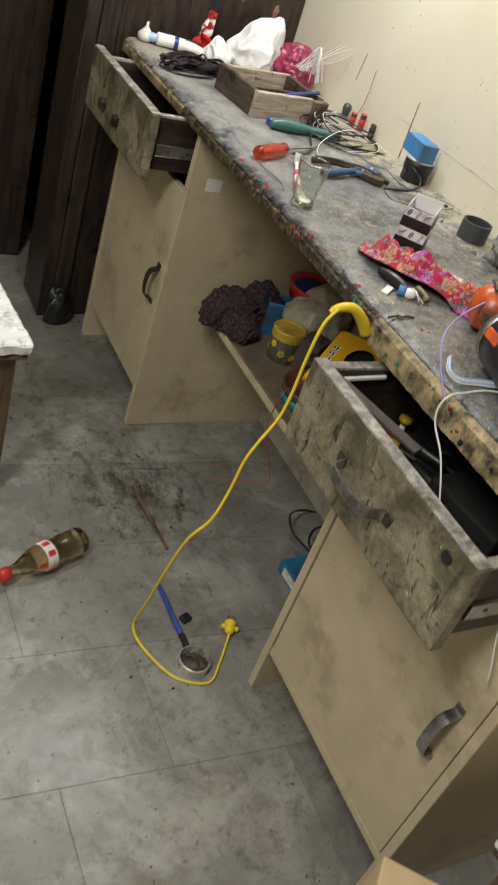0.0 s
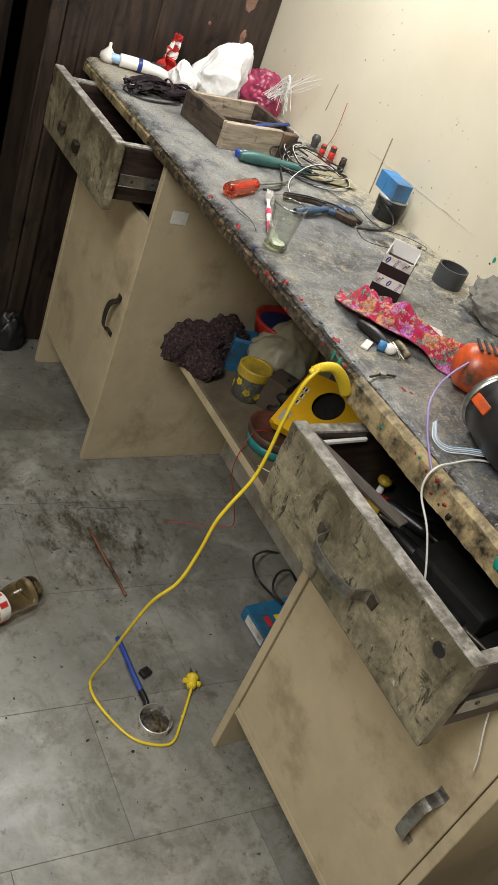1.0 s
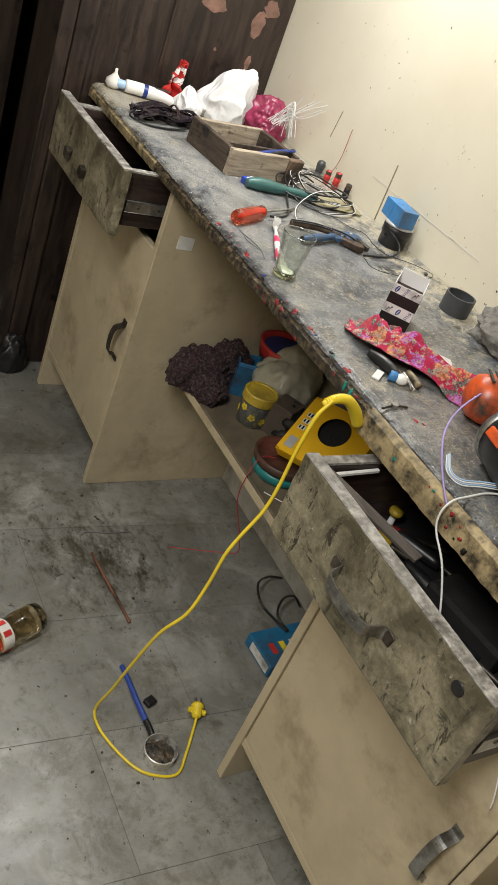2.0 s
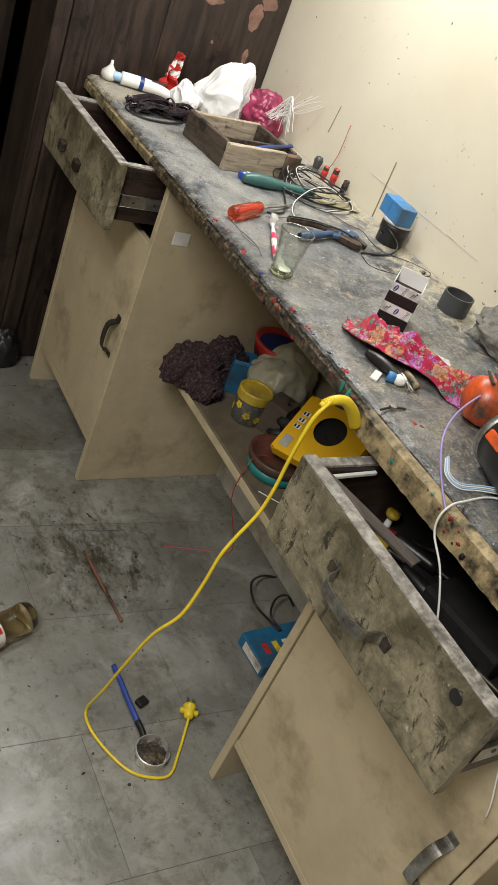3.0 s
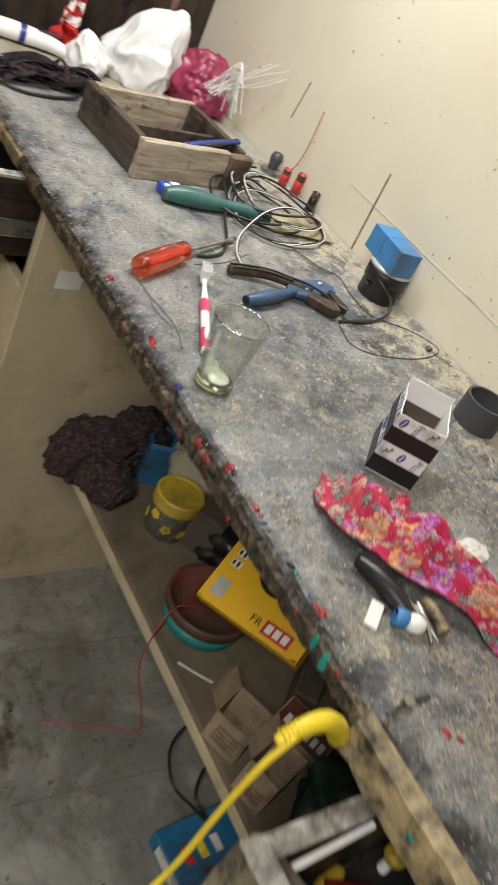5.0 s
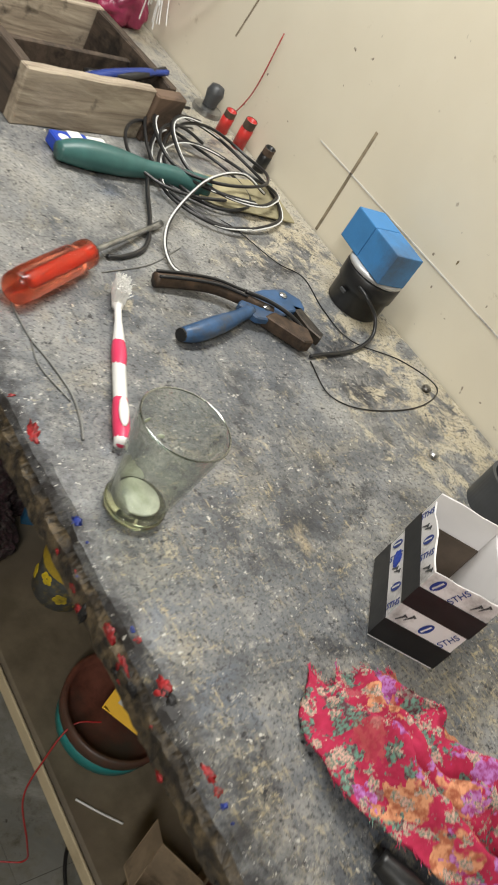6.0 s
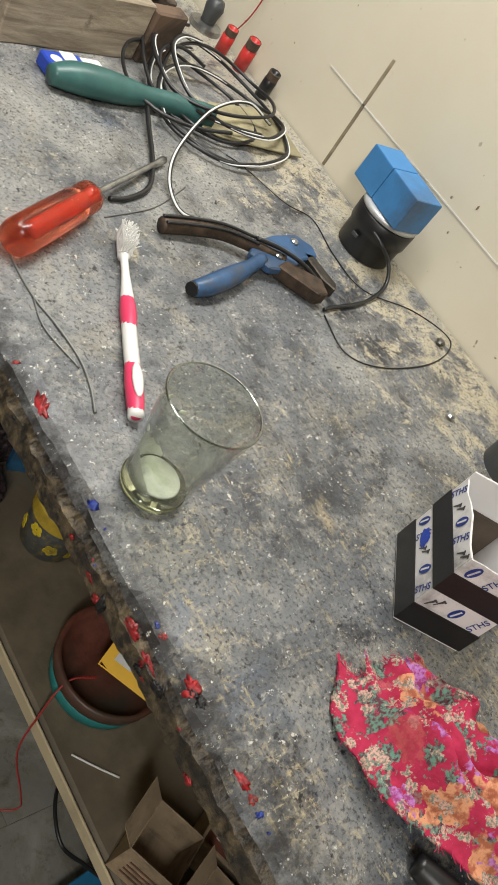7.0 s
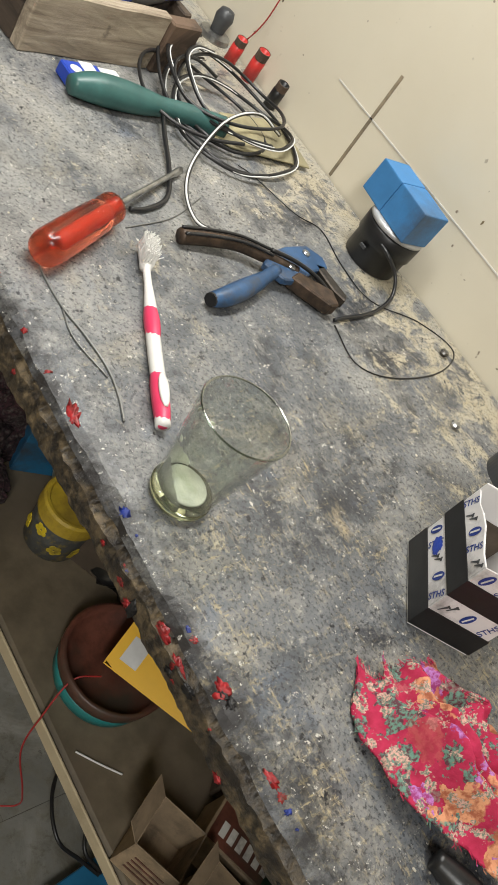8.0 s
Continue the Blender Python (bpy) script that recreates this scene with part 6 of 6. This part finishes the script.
# ---------- yellow extension lead ----------
ld = thing("extension_lead", pose(0, 0, 0), "yellow extension lead draped over the drawer to the floor", "cable")
part("lead", sweep([(-0.112, 0.052, 0.889), (-0.130, 0.050, 0.860), (-0.136, 0.050, 0.795), (-0.137, 0.050, 0.730), (-0.144, 0.050, 0.680), (-0.165, 0.050, 0.630), (-0.178, 0.050, 0.590), (-0.185, 0.050, 0.525), (-0.200, 0.050, 0.457), (-0.219, 0.072, 0.385), (-0.216, 0.112, 0.250), (-0.207, 0.150, 0.125), (-0.198, 0.188, 0.010), (-0.204, 0.155, 0.004), (-0.192, 0.105, 0.004), (-0.165, 0.050, 0.004), (-0.132, 0.022, 0.004), (-0.085, 0.012, 0.004), (-0.048, 0.050, 0.005), (-0.010, 0.098, 0.006), (0.006, 0.120, 0.010)], 0.0030, 8, 8), YELLOW, ld, smooth=True)
part("socket", sweep([(-0.122, 0.056, 0.879), (-0.105, 0.057, 0.888), (-0.080, 0.058, 0.886), (-0.055, 0.059, 0.866), (-0.036, 0.060, 0.842)], lambda t: 0.0045 + 0.0050 * min(1, t * 1.3) ** 0.7, 12), YELLOW, ld, "thick moulded yellow socket end", True)
for k in range(7):
    a = spline([(-0.118, 0.0565, 0.882), (-0.105, 0.057, 0.888), (-0.080, 0.058, 0.886)], 8)[k * 2]
    part("rib", moved(lathe([(0.0045, -0.001), (0.0072, 0), (0.0045, 0.001)], 14), Matrix.Translation(a) @ pose(0, 0, 0, 0, 75, 0)), YELLOW, ld)
plug = part("plug", moved(lathe([(0, 0), (0.009, 0.001), (0.011, 0.008), (0.011, 0.022), (0.014, 0.024), (0.014, 0.030), (0, 0.030)], 16), pose(0.002, 0.117, 0.014, -90, 0, -30)), YELLOW, ld, "yellow moulded plug", True)
for s in (-1, 1):
    part("pin", moved(sweep([(s * 0.006, 0, 0.030), (s * 0.006, 0, 0.04), (s * 0.006, 0, 0.049)], 0.0022, 8, 2), pose(0.002, 0.117, 0.014, -90, 0, -30)), STEEL, plug)
part("plug_wing", moved(box(-0.020, 0.020, -0.005, 0.005, 0.010, 0.020, 0.002), pose(0.002, 0.117, 0.014, -90, 0, -30)), YELLOW, ld)

# ---------- on the floor ----------
tn = thing("metal_tin", pose(-0.106, 0.061, 0), "open metal tin lid with dark residue on the floor", "tin")
part("tin", lathe([(0, 0), (0.032, 0), (0.034, 0.002), (0.034, 0.022), (0.035, 0.024), (0.033, 0.025), (0.032, 0.004), (0, 0.004)], 36), TINPLATE, tn, smooth=False)
part("residue", moved(lump(0.027, 0.026, 0.006, 3, 0.5, 2.5, 3), pose(0, 0, 0.0045)), EDGE, tn, "brown crusted residue")
pe = thing("blue_brush", pose(-0.104, 0.106, 0.001, 0, 0, 91), "blue plastic brush lying on the floor", "brush")
part("handle", sweep([(0.03, 0, 0.006), (0.08, 0.001, 0.007), (0.13, 0, 0.007), (0.172, 0, 0.006)], lambda t: 0.0065 - 0.001 * t, 8), NAVYPEN, pe, smooth=True)
part("bristles", sweep([(-0.012, 0.002, 0.006), (0.01, 0, 0.007), (0.032, 0, 0.006)], lambda t: 0.007, 8), BLACKPL, pe, "dark worn bristles", True)
tagged(part("black_cube", moved(box(-0.012, 0.012, -0.010, 0.010, 0, 0.012, 0.002), pose(-0.078, 0.180, 0, 0, 0, 20)), BLACKPL), "small black plastic piece on the floor", "scrap")
cord("brown_stick", [(-0.064, 0.612, 0.005), (-0.058, 0.53, 0.005), (-0.050, 0.45, 0.005), (-0.046, 0.390, 0.005)], 0.0038, STICK, "thin reddish-brown stick on the floor", "stick", 3)
cord("thin_wire", [(-0.064, 0.612, 0.002), (-0.078, 0.65, 0.002), (-0.060, 0.685, 0.002), (0.0, 0.678, 0.002), (0.060, 0.675, 0.002)], 0.0016, WIREGREY, "thin grey wire on the floor", "wire")
bt = thing("soda_bottle", pose(-0.444, 0.343, 0.0335, 0, 0, 22.5), "clear plastic soda bottle with red cap, holding a little cola", "bottle")
prof = [(0, 0.012), (0.012, 0.012), (0.0125, 0.03), (0.016, 0.045), (0.028, 0.075), (0.0325, 0.10), (0.0325, 0.125), (0.029, 0.14), (0.0325, 0.155), (0.033, 0.20), (0.030, 0.212), (0.02, 0.215), (0, 0.21)]
part("bottle_body", moved(lathe(prof, 28), pose(-0.01, 0, 0, 0, 90, 0)), PET, bt, smooth=True)
part("cap", moved(lathe([(0, -0.004), (0.0145, -0.003), (0.0155, 0.0), (0.0155, 0.019), (0.0135, 0.019)], 24), pose(-0.01, 0, 0, 0, 90, 0)), RED, bt, "red screw cap", True)
part("label", moved(lathe([(0.0329, 0.100), (0.0334, 0.102), (0.0334, 0.124), (0.0329, 0.126)], 28), pose(-0.01, 0, 0, 0, 90, 0)), PAPER, bt, "red and white paper label", True)
for a in (-60, -10, 35, 120, 200):
    part("label_mark", moved(box(-0.009, 0.009, -0.006, 0.006, 0.0330, 0.0342, 0.0005), pose(0.103, 0, 0, a, 0, 0)), RED, bt)

fb = thing("blue_carton", pose(0.305, 0.240, 0, 0, 0, 3), "flat blue printed carton under the shelf", "box")
part("carton_body", box(-0.088, 0.088, -0.052, 0.052, 0, 0.036, 0.0015), BLUE, fb)
part("label_patch", box(-0.0888, -0.0882, -0.045, 0.030, 0.006, 0.030, 0), PAPER, fb, "white end label")
for k in range(3):
    part("print_bar", box(-0.06 + 0.03 * k, -0.045 + 0.03 * k, -0.02, 0.01, 0.0363, 0.0368, 0), (RED, YELLOW, PAPER)[k], fb)
cord("black_cable", [(0.42, 0.46, 0.006), (0.36, 0.45, 0.03), (0.285, 0.40, 0.07), (0.262, 0.34, 0.07), (0.29, 0.30, 0.05), (0.31, 0.27, 0.041)], 0.0032, WIREBLACK, "black cable looping on the floor under the shelf")
cord("black_cable", [(0.42, 0.36, 0.006), (0.39, 0.37, 0.04), (0.335, 0.35, 0.06), (0.300, 0.31, 0.055), (0.315, 0.27, 0.041)], 0.0032, WIREBLACK, "black cable looping on the floor under the shelf")
# lump added for the dark spot beside the door, which is mostly shadow
tagged(part("dark_lump", moved(lump(0.04, 0.032, 0.075, 61, 0.3, 1.6, 4), pose(-0.07, 1.395, 0)), BLACKPL, smooth=True), "dark lump on the floor by the door, mostly standing for shadow", "sack")


def stool(m):
    """A low stool: its top's corner is the origin, it runs to -x and +y."""
    s = thing("wooden_stool", m, "low brown wooden stool with a chipped white top", "stool", "stools round the bench")
    bm = box(-0.32, 0, 0, 0.27, 0.425, 0.45, 0.004)
    bmesh.ops.subdivide_edges(bm, edges=[e for e in bm.edges if e.calc_length() > 0.1], cuts=16, use_grid_fill=True)
    part("seat", ragged(bm, 0.006, 42), WHITEPAINT, s, "chipped white painted top")
    part("under_board", box(-0.315, -0.006, 0.006, 0.264, 0.408, 0.419, 0.002), ENDWOOD, s)
    for x in (-0.29, -0.055):
        for y in (0.03, 0.21):
            part("leg", box(x, x + 0.035, y, y + 0.035, 0, 0.4075, 0.003), STOOLWOOD, s)
    for y in (0.037, 0.217):
        part("stretcher", box(-0.254, -0.056, y, y + 0.02, 0.15, 0.18, 0.002), STOOLWOOD, s)
    return s


first = stool(pose(-0.384, 0.590, 0, 0, 0, 4))
copy_thing(first, pose(0.315, -0.835, 0, 0, 0, 2))
hb = thing("cardboard_carton", pose(-0.225, -0.775, 0, 0, 0, 45), "large pale cardboard carton on the floor", "box")
part("carton_body", box(-0.15, 0.15, -0.15, 0.15, 0, 0.49, 0.004, 2), PALECARD, hb)
part("flap_seam", box(-0.15, 0.15, -0.0015, 0.0015, 0.4903, 0.491, 0), CARD, hb)

# ---------- marks on walls and door ----------
rng = random.Random(17)


def joint(y0, z0, y1, z1, w, material, name="wall_joint"):
    """A groove line on the wall along the bench, as a thin filled strip."""
    d = Vector((0, y1 - y0, z1 - z0))
    bm = box(-0.0009, -0.0003, -d.length / 2, d.length / 2, -w, w, 0)
    return part(name, moved(bm, pose(SIDE, (y0 + y1) / 2, (z0 + z1) / 2, math.degrees(math.atan2(d.z, d.y)), 0, 0)), material, wall_east)


joint(0.794, TOP + 0.002, 0.797, 1.012, 0.0020, STAIN)
joint(0.861, 0.957, 0.45, 0.958, 0.0008, PAPER)
joint(1.075, 0.965, 1.065, 1.035, 0.0012, STAIN)
for k in range(13):
    y, zz = rng.uniform(0.25, 1.35), rng.uniform(0.92, 1.4)
    part("wall_spot", moved(lump(rng.uniform(0.001, 0.003), rng.uniform(0.001, 0.003), 0.0006, k, 0.5, 2, 2, False), pose(SIDE - 0.0002, y, zz, 0, 90, 0)), rng.choice((STAIN, STAIN, PAINT_BLACK, TAN)), wall_east)
part("wall_spot", moved(lump(0.006, 0.004, 0.0006, 3, 0.5, 2, 2, False), pose(SIDE - 0.0002, 0.365, 0.945, 0, 90, 0)), PAINT_TEAL, wall_east)
for x, zz, rx, rz in ((0.262, 1.128, 0.030, 0.022), (0.402, 1.110, 0.016, 0.028), (0.430, 1.150, 0.020, 0.018), (0.408, 1.010, 0.007, 0.016), (0.30, 1.02, 0.004, 0.004)):
    part("bare_patch", moved(lump(rx, rz, 0.0012, int(x * 100), 0.5, 1.5, 3, False), pose(x, FAR - 0.0125, zz, 90, 0, 0)), PATCH, door, "peeled patch of bare pinkish wood")
part("stile", box(0.155, 0.165, FAR - 0.0165, FAR - 0.0125, 0.01, 2.09, 0.0015), DARKWOOD, door)
part("bolt", moved(box(-0.008, 0.008, -0.006, 0, -0.035, 0.035, 0.002), pose(-0.25, 1.799, 0.62)), DARKSTEEL, door, "dull metal bolt")

# dirt lying on the slabs
dt = bmesh.new()
rng = random.Random(29)
for k in range(150):
    x, y = rng.uniform(-0.55, 0.15), rng.uniform(-0.45, 0.9)
    if k % 2:
        x, y = rng.gauss(-0.06, 0.07), rng.gauss(0.60, 0.13)
    if y > FAR - 0.05:
        continue
    r = rng.uniform(0.0006, 0.0022) * (1.8 if k % 9 == 0 else 1)
    add(dt, lump(r, r * rng.uniform(0.7, 2.2), r * 0.3, k, 0.5, 2, 1), pose(x, y, 0, 0, 0, rng.uniform(0, 180)))
tagged(part("floor_grit", dt, FLOORDIRT), "dark grit and crumbs scattered over the floor", "grit", kind="stuff")
